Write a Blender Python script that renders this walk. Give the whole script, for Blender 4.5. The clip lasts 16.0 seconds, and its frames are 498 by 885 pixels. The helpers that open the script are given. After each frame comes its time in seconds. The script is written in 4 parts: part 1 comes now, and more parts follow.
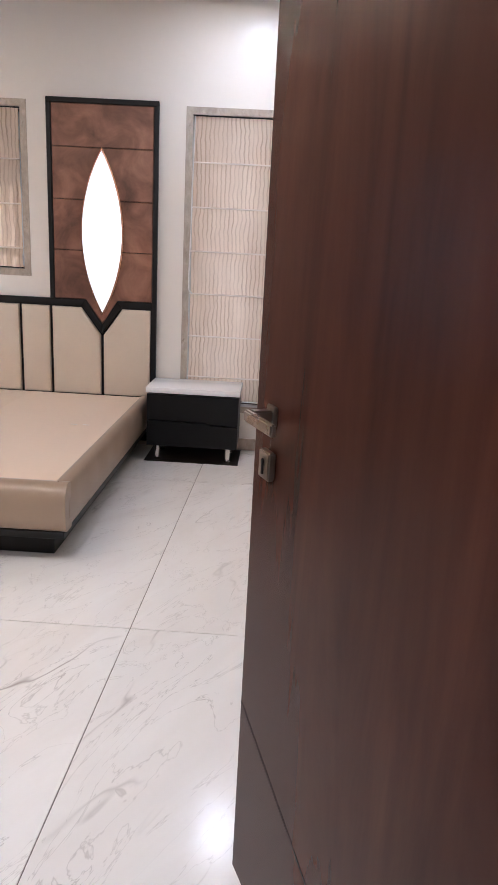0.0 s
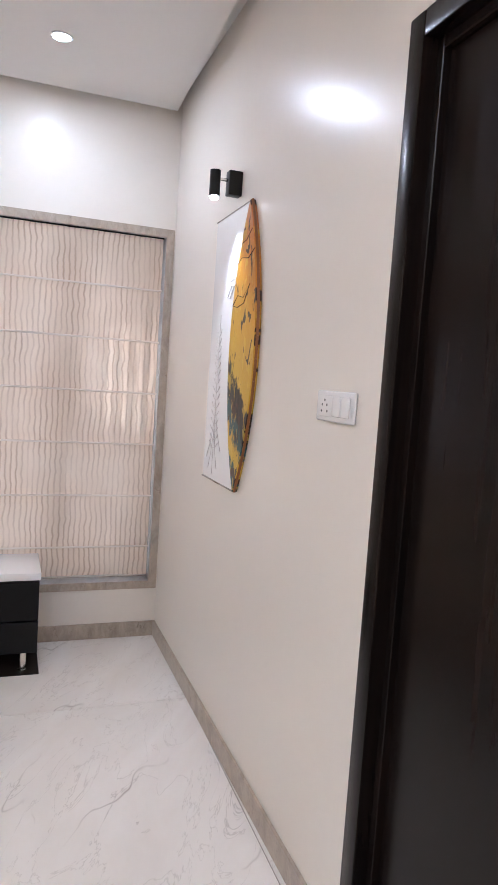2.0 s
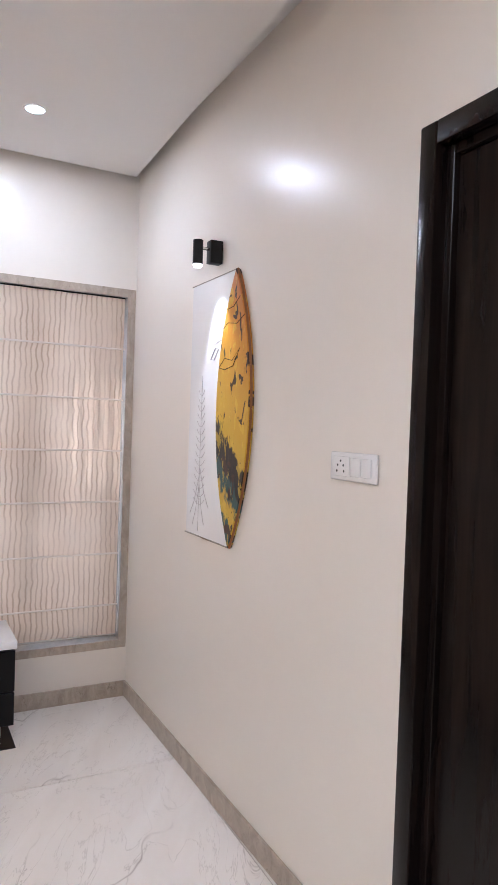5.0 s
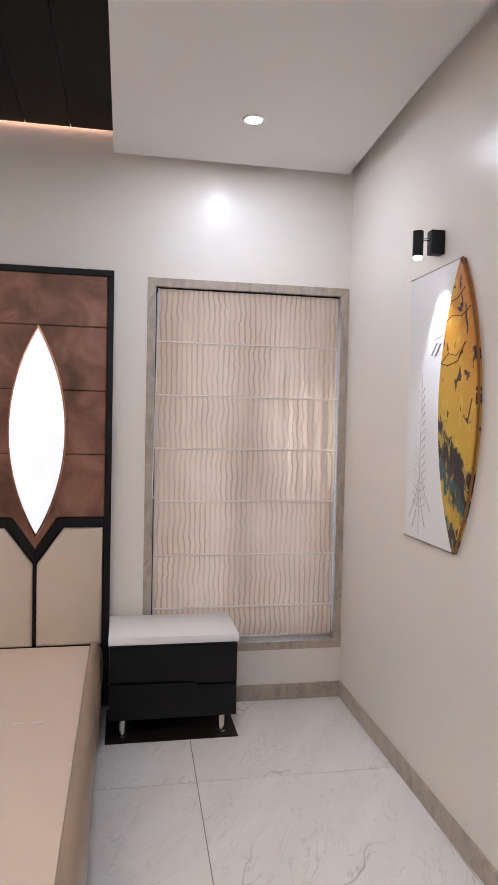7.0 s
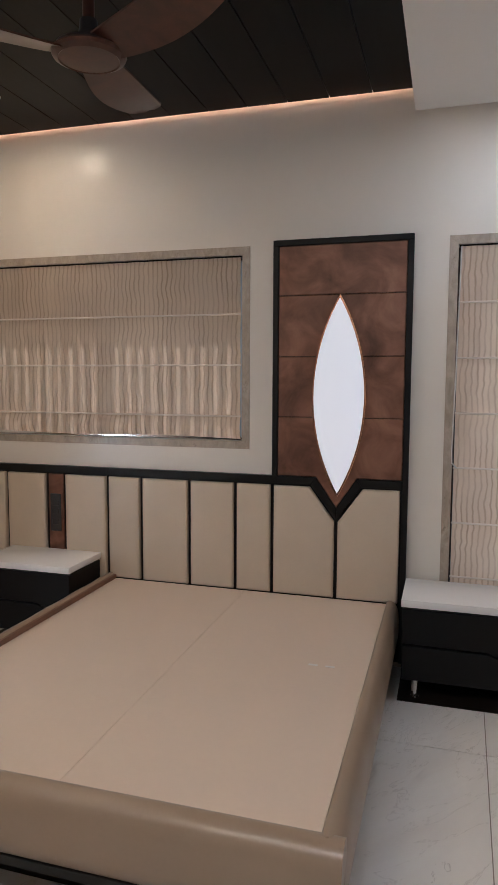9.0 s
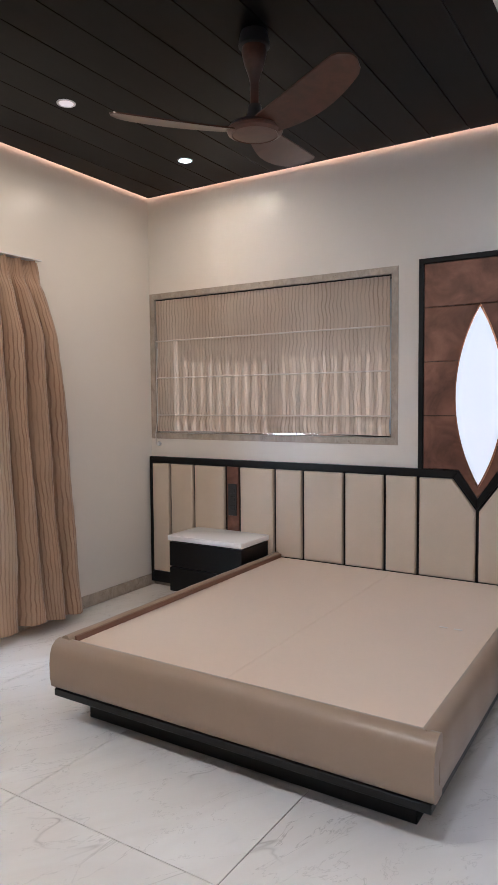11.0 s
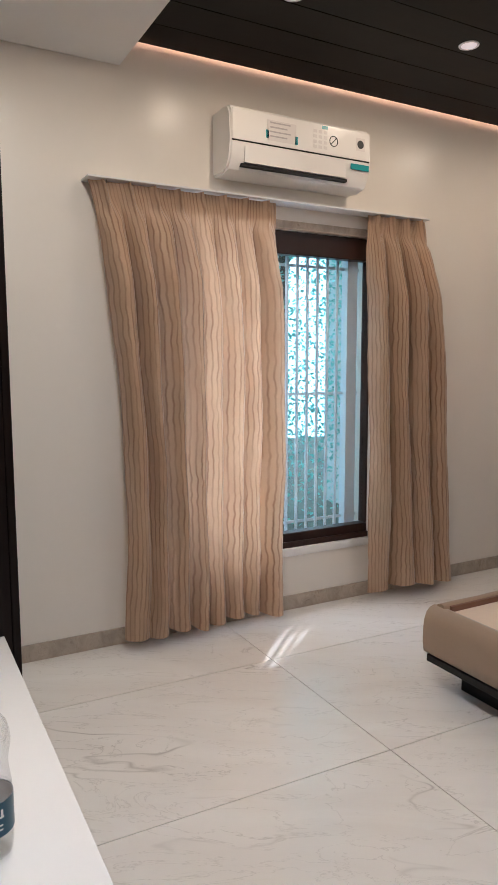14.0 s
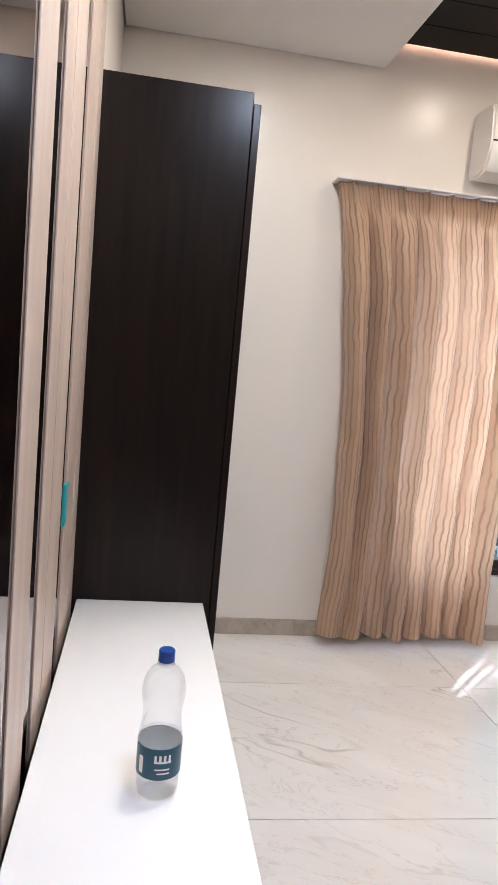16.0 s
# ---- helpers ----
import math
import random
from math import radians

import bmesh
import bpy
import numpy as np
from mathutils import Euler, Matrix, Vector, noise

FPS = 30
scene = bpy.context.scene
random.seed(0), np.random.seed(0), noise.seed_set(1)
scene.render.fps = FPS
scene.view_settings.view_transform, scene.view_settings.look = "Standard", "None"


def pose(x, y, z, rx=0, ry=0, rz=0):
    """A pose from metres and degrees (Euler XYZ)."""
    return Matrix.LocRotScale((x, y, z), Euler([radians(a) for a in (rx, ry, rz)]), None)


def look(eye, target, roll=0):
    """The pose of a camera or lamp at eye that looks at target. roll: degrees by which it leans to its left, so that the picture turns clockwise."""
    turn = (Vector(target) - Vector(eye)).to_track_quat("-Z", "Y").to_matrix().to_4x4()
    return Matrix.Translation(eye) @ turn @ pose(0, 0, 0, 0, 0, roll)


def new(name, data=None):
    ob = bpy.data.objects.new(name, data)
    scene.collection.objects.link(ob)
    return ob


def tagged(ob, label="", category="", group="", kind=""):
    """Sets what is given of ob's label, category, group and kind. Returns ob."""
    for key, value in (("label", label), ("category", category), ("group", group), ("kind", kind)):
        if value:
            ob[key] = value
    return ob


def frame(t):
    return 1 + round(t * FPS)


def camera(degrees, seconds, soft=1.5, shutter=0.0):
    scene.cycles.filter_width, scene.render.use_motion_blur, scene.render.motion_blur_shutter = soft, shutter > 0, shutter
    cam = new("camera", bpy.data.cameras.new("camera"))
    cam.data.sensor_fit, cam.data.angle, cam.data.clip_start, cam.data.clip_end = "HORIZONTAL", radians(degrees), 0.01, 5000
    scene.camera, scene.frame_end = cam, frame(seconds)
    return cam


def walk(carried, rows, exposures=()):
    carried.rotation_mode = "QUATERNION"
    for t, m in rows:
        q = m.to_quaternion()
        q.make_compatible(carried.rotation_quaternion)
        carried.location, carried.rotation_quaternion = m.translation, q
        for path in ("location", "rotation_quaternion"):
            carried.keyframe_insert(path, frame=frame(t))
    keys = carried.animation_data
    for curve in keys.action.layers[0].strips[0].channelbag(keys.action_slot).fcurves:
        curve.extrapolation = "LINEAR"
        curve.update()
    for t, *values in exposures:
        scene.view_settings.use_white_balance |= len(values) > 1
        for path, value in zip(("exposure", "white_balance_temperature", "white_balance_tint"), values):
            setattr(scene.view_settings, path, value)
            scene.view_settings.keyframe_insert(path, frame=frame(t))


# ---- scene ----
cam = camera(40.6, 16.0)
PATH = [
    (0, (1.102, 0.863, 1.25), (1.049, 2.791, 0.724), 3.0),
    (0.5, (1.035, 1.049, 1.237), (0.988, 2.991, 0.76), 2.3),
    (1, (0.957, 1.373, 1.255), (1.028, 3.317, 0.79), 3.1),
    (1.1, (0.908, 1.382, 1.265), (1.061, 3.327, 0.823), 4.4),
    (1.2, (0.889, 1.494, 1.266), (1.107, 3.44, 0.857), 5.0),
    (1.3, (0.863, 1.582, 1.27), (1.169, 3.52, 0.882), 5.2),
    (1.4, (0.856, 1.612, 1.29), (1.222, 3.548, 0.949), 4.5),
    (1.5, (0.822, 1.639, 1.328), (1.246, 3.565, 0.99), 5.0),
    (2, (0.753, 1.824, 1.369), (1.433, 3.696, 1.192), 3.8),
    (2.5, (0.658, 1.917, 1.395), (1.516, 3.72, 1.283), 2.2),
    (3, (0.49, 1.892, 1.416), (1.447, 3.646, 1.334), 2.5),
    (5.5, (0.439, 1.872, 1.421), (1.341, 3.657, 1.39), 1.6),
    (6, (0.448, 1.885, 1.433), (1.171, 3.749, 1.4), 1.8),
    (6.5, (0.424, 1.908, 1.436), (0.964, 3.833, 1.396), 1.3),
    (7, (0.398, 1.928, 1.422), (0.766, 3.893, 1.358), 1.2),
    (7.5, (0.374, 1.932, 1.414), (0.583, 3.919, 1.319), 0.9),
    (8, (0.392, 1.922, 1.429), (0.404, 3.917, 1.291), 0.3),
    (8.5, (0.397, 1.915, 1.444), (0.177, 3.896, 1.289), -1.3),
    (8.7, (0.439, 1.914, 1.443), (0.066, 3.871, 1.272), -0.7),
    (10.8, (0.844, 1.492, 1.333), (-0.162, 3.216, 1.2), -0.0),
    (11, (0.868, 1.456, 1.34), (-0.187, 3.151, 1.216), -0.5),
    (11.5, (0.876, 1.419, 1.321), (-0.293, 3.035, 1.17), -0.7),
    (12, (0.833, 1.423, 1.324), (-0.477, 2.926, 1.165), -0.0),
    (12.5, (0.785, 1.434, 1.333), (-0.651, 2.812, 1.142), 1.5),
    (13, (0.761, 1.442, 1.347), (-0.781, 2.697, 1.13), 1.5),
    (13.5, (0.761, 1.438, 1.35), (-0.871, 2.576, 1.139), 0.2),
    (14, (0.739, 1.427, 1.349), (-1.011, 2.367, 1.118), -0.1),
    (14.5, (0.733, 1.43, 1.36), (-1.098, 2.195, 1.114), 1.0),
    (15, (0.734, 1.446, 1.347), (-1.165, 2.023, 1.1), 2.6),
    (15.5, (0.746, 1.466, 1.35), (-1.193, 1.862, 1.057), 3.5),
    (16, (0.77, 1.464, 1.349), (-1.188, 1.78, 1.092), 5.3),
]
EXPOSURE = [(0, 0.66, 5350, 16), (0.5, 0.54, 5300, 14), (1, 0.44, 5350, 13), (1.5, 0.56, 5250, 14), (3, 0.68, 5150, 13), (5.5, 0.62, 5250, 15), (7, 0.44, 5350, 14), (8.5, -0.2, 5500, 11), (11, 0.22, 5050, 11), (12.5, -0.06, 5250, 10), (13.5, -0.04, 5350, 10), (14.3, 0.18, 5350, 12), (15, 0.44, 5200, 12), (16, 0.64, 5100, 12)]
walk(cam, [(t, look(eye, target, roll)) for t, eye, target, roll in PATH], EXPOSURE)

# ---- world, sun, large lights ----
W, E, S, N = -2.33, 1.53, 1.27, 5.25      # room faces
DROP, WOOD = 2.67, 2.777                  # ceiling heights
XD, YD = 0.335, 2.42                      # edges of the lowered white ceiling
world = bpy.data.worlds.new("sky")
scene.world = world
world.use_nodes = True
_nt = world.node_tree
_sky = _nt.nodes.new("ShaderNodeTexSky")
_sky.sky_type, _sky.sun_disc = "NISHITA", False
SUN_EL, SUN_AZ = 48.0, -44.0              # degrees; azimuth from +y towards +x
_sky.sun_elevation, _sky.sun_rotation = radians(SUN_EL), radians(SUN_AZ)
_bg = _nt.nodes["Background"]
_bg.inputs["Strength"].default_value = 0.15
_nt.links.new(_sky.outputs[0], _bg.inputs["Color"])


def lamp(name, kind, m, energy, color, **more):
    data = bpy.data.lights.new(name, kind)
    data.energy, data.color = energy, color
    for key, value in more.items():
        if key == "size":
            data.size = value
        elif key == "size_y":
            data.size_y = value
        elif key == "shape":
            data.shape = value
        elif key == "spread":
            data.spread = value
        elif key == "angle":
            data.angle = value
        elif key == "spot_size":
            data.spot_size = value
        elif key == "spot_blend":
            data.spot_blend = value
        elif key == "shadow_soft_size":
            data.shadow_soft_size = value
    ob = new(name, data)
    ob.matrix_world = m
    return ob


_d = Vector((math.sin(radians(SUN_AZ)) * math.cos(radians(SUN_EL)), math.cos(radians(SUN_AZ)) * math.cos(radians(SUN_EL)), math.sin(radians(SUN_EL))))
lamp("sun", "SUN", look(_d * 20, (0, 0, 0)), 2.7, (1.0, 0.94, 0.85), angle=radians(0.6))
COOL, WARM = (1.0, 0.975, 0.94), (1.0, 0.52, 0.30)
# the three with y below 2 are unseen, added to light the south side
WHITE_SPOTS = [(0.91, 4.71, 4.6), (0.25, 1.95, 14.0), (-0.6, 1.9, 16.0), (-1.5, 1.95, 4.0)]   # x, y, watts
WOOD_SPOTS = [(-1.62, 4.76, 4.0), (-1.63, 3.83, 5.5), (-1.65, 2.91, 4.5)]
for x, y, power in WHITE_SPOTS:
    lamp("downlight_beam", "AREA", pose(x, y, DROP - 0.012), power, COOL if x > 0 else (1.0, 0.81, 0.57), shape="DISK", size=0.06)
for x, y, power in WOOD_SPOTS:
    lamp("downlight_beam", "AREA", pose(x, y, WOOD - 0.012), power, (1.0, 0.73, 0.46), shape="DISK", size=0.036)
lamp("window_sky", "AREA", pose(W - 0.15, 2.96, 1.12, 0, -90, 0), 22.0, (0.93, 0.97, 1.0), shape="RECTANGLE", size=1.35, size_y=0.46)
lamp("window_sky", "AREA", pose(1.015, N + 0.21, 1.18, -90, 0, 0), 9.0, (0.95, 0.97, 1.0), shape="RECTANGLE", size=0.8, size_y=1.6)
# unseen lamp added over the landing to light the open door leaf
lamp("landing_fill", "AREA", pose(0.9, 0.2, 2.6), 9.0, COOL, shape="DISK", size=0.12)


# ---- materials ----
class Mat:
    """A small builder for node materials."""

    def __init__(self, name):
        self.m = bpy.data.materials.new(name)
        self.m.use_nodes = True
        self.t = self.m.node_tree
        self.b = self.t.nodes["Principled BSDF"]
        self.out = self.t.nodes["Material Output"]

    def node(self, kind, **values):
        n = self.t.nodes.new(kind)
        for key, value in values.items():
            n.inputs[key].default_value = value
        return n

    def link(self, a, b):
        self.t.links.new(a, b)

    def coords(self, scale=(1, 1, 1), which="Object", rot=(0, 0, 0)):
        c = self.t.nodes.new("ShaderNodeTexCoord")
        mp = self.t.nodes.new("ShaderNodeMapping")
        mp.inputs["Scale"].default_value = scale
        mp.inputs["Rotation"].default_value = rot
        self.link(c.outputs[which], mp.inputs["Vector"])
        return mp.outputs["Vector"]

    def noise(self, vec, scale, detail=4.0, rough=0.55, dist=0.0):
        n = self.node("ShaderNodeTexNoise", Scale=scale, Detail=detail, Roughness=rough, Distortion=dist)
        self.link(vec, n.inputs["Vector"])
        return n.outputs["Fac"]

    def ramp(self, fac, stops):
        r = self.t.nodes.new("ShaderNodeValToRGB")
        while len(r.color_ramp.elements) < len(stops):
            r.color_ramp.elements.new(0.5)
        for e, (p, c) in zip(r.color_ramp.elements, stops):
            e.position, e.color = p, (*c, 1) if len(c) == 3 else c
        self.link(fac, r.inputs["Fac"])
        return r.outputs["Color"]

    def mix(self, fac, a, b, mode="MIX"):
        n = self.t.nodes.new("ShaderNodeMix")
        n.data_type, n.blend_type = "RGBA", mode
        for socket, v in ((n.inputs[0], fac), (n.inputs[6], a), (n.inputs[7], b)):
            if isinstance(v, (int, float)):
                socket.default_value = v
            elif isinstance(v, tuple):
                socket.default_value = (*v, 1)
            else:
                self.link(v, socket)
        return n.outputs[2]

    def bump(self, fac, strength, distance=0.002):
        n = self.node("ShaderNodeBump", Strength=strength, Distance=distance)
        self.link(fac, n.inputs["Height"])
        self.link(n.outputs["Normal"], self.b.inputs["Normal"])

    def color(self, c):
        if isinstance(c, tuple):
            self.b.inputs["Base Color"].default_value = (*c, 1)
        else:
            self.link(c, self.b.inputs["Base Color"])

    def set(self, **values):
        for key, value in values.items():
            self.b.inputs[key.replace("_", " ")].default_value = value
        return self


def plain(name, c, rough=0.5, metal=0.0, vary=0.06, scale=6.0, bump=0.05, spec=0.5, coat=0.0):
    """A surface of one paint or metal with slight unevenness at two scales."""
    m = Mat(name)
    v = m.coords()
    f = m.noise(v, scale, 5)
    fine = m.noise(v, scale * 22, 3)
    lo = tuple(max(0, k * (1 - vary)) for k in c)
    hi = tuple(min(1, k * (1 + vary)) for k in c)
    m.color(m.mix(0.25, m.ramp(f, [(0.3, lo), (0.7, hi)]), m.ramp(fine, [(0.3, lo), (0.7, hi)])))
    r = m.node("ShaderNodeMapRange")
    r.inputs["To Min"].default_value, r.inputs["To Max"].default_value = rough * 0.85, min(1, rough * 1.15)
    m.link(f, r.inputs["Value"])
    m.link(r.outputs[0], m.b.inputs["Roughness"])
    m.set(Metallic=metal, Specular_IOR_Level=spec, Coat_Weight=coat, Coat_Roughness=0.1)
    if bump:
        m.bump(fine, bump, 0.001)
    return m.m


def wood(name, dark, light, rough, grain=(14, 14, 0.9), coat=0.0, spec=0.5):
    """Veneer with grain along local z."""
    m = Mat(name)
    v = m.coords(grain)
    a = m.noise(v, 2.2, 7, 0.62, 0.6)
    big = m.noise(m.coords((2.0, 2.0, 0.6)), 1.3, 3)
    c = m.ramp(a, [(0.3, dark), (0.72, light)])
    m.color(m.mix(m.ramp(big, [(0.35, (0, 0, 0)), (0.7, (1, 1, 1))]), m.mix(0.4, c, dark), c))
    m.set(Roughness=rough, Coat_Weight=coat, Coat_Roughness=0.12, Specular_IOR_Level=spec)
    m.bump(a, 0.08, 0.001)
    return m.m


def marble(name, base, vein, rough, scale=1.0, strength=0.6, warm=None):
    """Polished stone: clouded ground, thin drifting veins, shifted from piece to piece."""
    m = Mat(name)
    info = m.t.nodes.new("ShaderNodeObjectInfo")
    c = m.t.nodes.new("ShaderNodeTexCoord")
    mp = m.t.nodes.new("ShaderNodeMapping")
    mp.inputs["Rotation"].default_value = (0, 0, -1.05)
    st = m.t.nodes.new("ShaderNodeMapping")
    st.inputs["Scale"].default_value = (scale * 0.75, scale * 2.3, scale)
    mul = m.t.nodes.new("ShaderNodeVectorMath")
    mul.operation = "MULTIPLY_ADD"
    m.link(info.outputs["Random"], mul.inputs[0])
    mul.inputs[1].default_value = (23.0, 41.0, 7.0)
    m.link(c.outputs["Object"], mul.inputs[2])
    m.link(mul.outputs[0], mp.inputs["Vector"])
    m.link(mp.outputs["Vector"], st.inputs["Vector"])
    v = st.outputs["Vector"]
    cloud = m.noise(v, 1.6, 6, 0.6, 0.8)
    n = m.noise(v, 1.0, 4, 0.5, 0.3)
    line = m.ramp(n, [(0.4945, (0, 0, 0)), (0.4992, (1, 1, 1)), (0.5008, (1, 1, 1)), (0.5055, (0, 0, 0))])
    where = m.ramp(m.noise(v, 1.7, 3), [(0.5, (0, 0, 0)), (0.68, (1, 1, 1))])
    n2 = m.noise(v, 3.1, 6, 0.6, 1.0)
    thin = m.ramp(n2, [(0.494, (0, 0, 0)), (0.5, (0.7, 0.7, 0.7)), (0.506, (0, 0, 0))])
    lo = tuple(k * 0.93 for k in base)
    ground = m.ramp(cloud, [(0.3, warm or lo), (0.65, base)])
    fac = m.mix(1.0, m.mix(1.0, line, where, "MULTIPLY"), m.mix(0.5, thin, where, "MULTIPLY"), "LIGHTEN")
    k = m.mix(1.0, fac, (strength,) * 3, "MULTIPLY")
    m.color(m.mix(k, ground, vein))
    m.set(Roughness=rough, Specular_IOR_Level=0.5)
    return m.m


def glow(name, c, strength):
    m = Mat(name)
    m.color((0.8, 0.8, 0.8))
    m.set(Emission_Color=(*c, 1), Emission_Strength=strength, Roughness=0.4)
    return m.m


def fabric(name, dark, light, see, pitch, sheen=0.2, amp=0.03):
    """Woven cloth with thin drifting upright rib lines; part of the light passes through."""
    m = Mat(name)
    c0 = m.t.nodes.new("ShaderNodeTexCoord")
    uv = c0.outputs["UV"]
    st = m.t.nodes.new("ShaderNodeMapping")
    st.inputs["Scale"].default_value = (6.0, 9.0, 1)
    m.link(uv, st.inputs["Vector"])
    n1 = m.noise(st.outputs["Vector"], 1.0, 2.5, 0.5)
    sep = m.t.nodes.new("ShaderNodeSeparateXYZ")
    m.link(uv, sep.inputs[0])
    sh = m.node("ShaderNodeMath")
    sh.operation = "MULTIPLY_ADD"
    m.link(n1, sh.inputs[0])
    sh.inputs[1].default_value = amp
    m.link(sep.outputs["X"], sh.inputs[2])
    ph = m.node("ShaderNodeMath")
    ph.operation = "MULTIPLY"
    m.link(sh.outputs[0], ph.inputs[0])
    ph.inputs[1].default_value = 2 * math.pi / pitch
    sn = m.node("ShaderNodeMath")
    sn.operation = "SINE"
    m.link(ph.outputs[0], sn.inputs[0])
    mr = m.node("ShaderNodeMapRange")
    mr.inputs["From Min"].default_value = -1.0
    m.link(sn.outputs[0], mr.inputs["Value"])
    fac = mr.outputs[0]
    gate = m.ramp(m.noise(m.coords((9, 3, 1), "UV"), 1.0, 3), [(0.30, (0.25, 0.25, 0.25)), (0.62, (1, 1, 1))])
    lines = m.ramp(fac, [(0.0, (1, 1, 1)), (0.16, (0.55, 0.55, 0.55)), (0.42, (0, 0, 0))])
    k = m.mix(1.0, lines, gate, "MULTIPLY")
    weave = m.noise(m.coords((300, 300, 1), "UV"), 1.0, 2)
    soft = m.noise(m.coords((4, 2, 1), "UV"), 1.0, 4)
    mid = tuple((p * 0.35 + q * 0.65) for p, q in zip(dark, light))
    ground = m.ramp(soft, [(0.3, mid), (0.65, light)])
    c = m.mix(k, ground, dark)
    c = m.mix(0.12, c, m.ramp(weave, [(0.3, dark), (0.7, light)]))
    m.color(c)
    m.set(Roughness=0.5, Sheen_Weight=sheen, Specular_IOR_Level=0.4)
    m.bump(m.mix(0.15, m.mix(1.0, (1.0, 1.0, 1.0), k, "SUBTRACT"), weave), 0.5, 0.004)
    tr = m.t.nodes.new("ShaderNodeBsdfTranslucent")
    m.link(m.mix(1.0, c, (1.0, 0.95, 0.89), "MULTIPLY"), tr.inputs["Color"])
    mx = m.t.nodes.new("ShaderNodeMixShader")
    mx.inputs[0].default_value = see
    m.link(m.b.outputs[0], mx.inputs[1])
    m.link(tr.outputs[0], mx.inputs[2])
    m.link(mx.outputs[0], m.out.inputs["Surface"])
    return m.m


def glass(name, c=(1, 1, 1), rough=0.0, ior=1.45):
    m = Mat(name)
    m.color(c)
    m.set(Roughness=rough, Transmission_Weight=1.0, IOR=ior)
    return m.m


PAINT = plain("wall_paint", (0.81, 0.757, 0.685), 0.30, vary=0.015, scale=1.5, bump=0.03, spec=0.4)
CEIL = plain("ceiling_paint", (0.80, 0.79, 0.775), 0.6, vary=0.012, scale=1.5, bump=0.03, spec=0.3)
FLOOR = marble("floor_marble", (0.85, 0.82, 0.78), (0.15, 0.105, 0.075), 0.18, 0.9, 0.62, (0.77, 0.725, 0.675))
GROUT = plain("grout", (0.24, 0.21, 0.175), 0.8, vary=0.15)
STONE = marble("trim_marble", (0.50, 0.425, 0.345), (0.10, 0.075, 0.055), 0.28, 7.0, 0.9, (0.34, 0.28, 0.22))
DARKWOOD = wood("dark_veneer", (0.0055, 0.0047, 0.0043), (0.020, 0.0120, 0.0095), 0.24, coat=0.0, spec=0.16)
DOORWOOD = wood("door_veneer", (0.028, 0.0095, 0.0062), (0.082, 0.0262, 0.0158), 0.26, coat=0.0, spec=0.12, grain=(3.5, 3.5, 0.45))
CEILWOOD = wood("ceiling_boards", (0.0012, 0.0011, 0.0011), (0.0050, 0.0042, 0.0038), 0.40, (10, 0.7, 10), spec=0.10)
BLACK = plain("black_lacquer", (0.004, 0.004, 0.0045), 0.42, vary=0.2, bump=0.02, spec=0.25)
FRAMEBLACK = plain("black_frame", (0.005, 0.005, 0.005), 0.4, vary=0.2, bump=0.02, spec=0.3)
WHITETOP = plain("white_stone_top", (0.86, 0.85, 0.84), 0.18, vary=0.012, bump=0.0)
LEATHER = plain("cream_leatherette", (0.60, 0.50, 0.385), 0.42, vary=0.04, scale=4, bump=0.12)
BEDSIDE = plain("tan_leatherette", (0.335, 0.245, 0.172), 0.30, vary=0.04, scale=4, bump=0.12)
DECK = plain("cream_deck_board", (0.70, 0.560, 0.445), 0.45, vary=0.03, scale=2.0, bump=0.05)
RAILIN = plain("brown_rail_lining", (0.20, 0.10, 0.06), 0.6, vary=0.1)
CHROME = plain("chrome", (0.72, 0.70, 0.66), 0.16, 1.0, vary=0.03, bump=0.0)
STEEL = plain("brushed_steel", (0.34, 0.31, 0.27), 0.28, 1.0, vary=0.05, bump=0.05)
COPPERMETAL = plain("copper_rim", (0.75, 0.42, 0.28), 0.2, 1.0, vary=0.05, bump=0.0)
SWITCH = plain("white_plastic", (0.82, 0.81, 0.80), 0.25, vary=0.01, bump=0.0)
GREYPL = plain("dark_plastic", (0.03, 0.03, 0.032), 0.35, vary=0.1, bump=0.0)
ACPL = plain("ac_plastic", (0.83, 0.80, 0.76), 0.3, vary=0.01, bump=0.0)
TEAL = plain("teal_film", (0.03, 0.30, 0.33), 0.3, vary=0.05, bump=0.0)
PAPER = plain("pale_paper", (0.74, 0.70, 0.67), 0.5, vary=0.03, bump=0.0)
INK = plain("grey_print", (0.48, 0.45, 0.44), 0.6, vary=0.05, bump=0.0)
WINFRAME = plain("dark_brown_frame", (0.028, 0.012, 0.009), 0.3, vary=0.15, bump=0.02)
GRILLE = plain("pale_grille_paint", (0.62, 0.66, 0.70), 0.45, vary=0.04)
ROD = plain("blind_tape", (0.82, 0.70, 0.60), 0.5, vary=0.03)
CORD = plain("white_cord", (0.74, 0.70, 0.66), 0.6, vary=0.02)
GROOVE = plain("groove_black", (0.004, 0.003, 0.003), 0.7, vary=0.1)
BLIND = fabric("blind_cloth", (0.53, 0.375, 0.265), (0.85, 0.70, 0.555), 0.44, 0.026, 0.2, 0.036)
CURTAIN = fabric("curtain_cloth", (0.285, 0.160, 0.092), (0.59, 0.415, 0.275), 0.27, 0.027, 0.35, 0.032)
GLASS = glass("window_glass")
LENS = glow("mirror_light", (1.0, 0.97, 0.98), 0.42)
LEDCOOL = glow("downlight_face", (0.72, 0.95, 1.0), 14.0)
LEDDIM = glow("downlight_face_dim", (1.0, 0.70, 0.60), 0.5)
LEDWARM = glow("cove_strip", WARM, 9.0)
BULB = glow("spot_bulb", (1.0, 0.97, 0.93), 9.0)


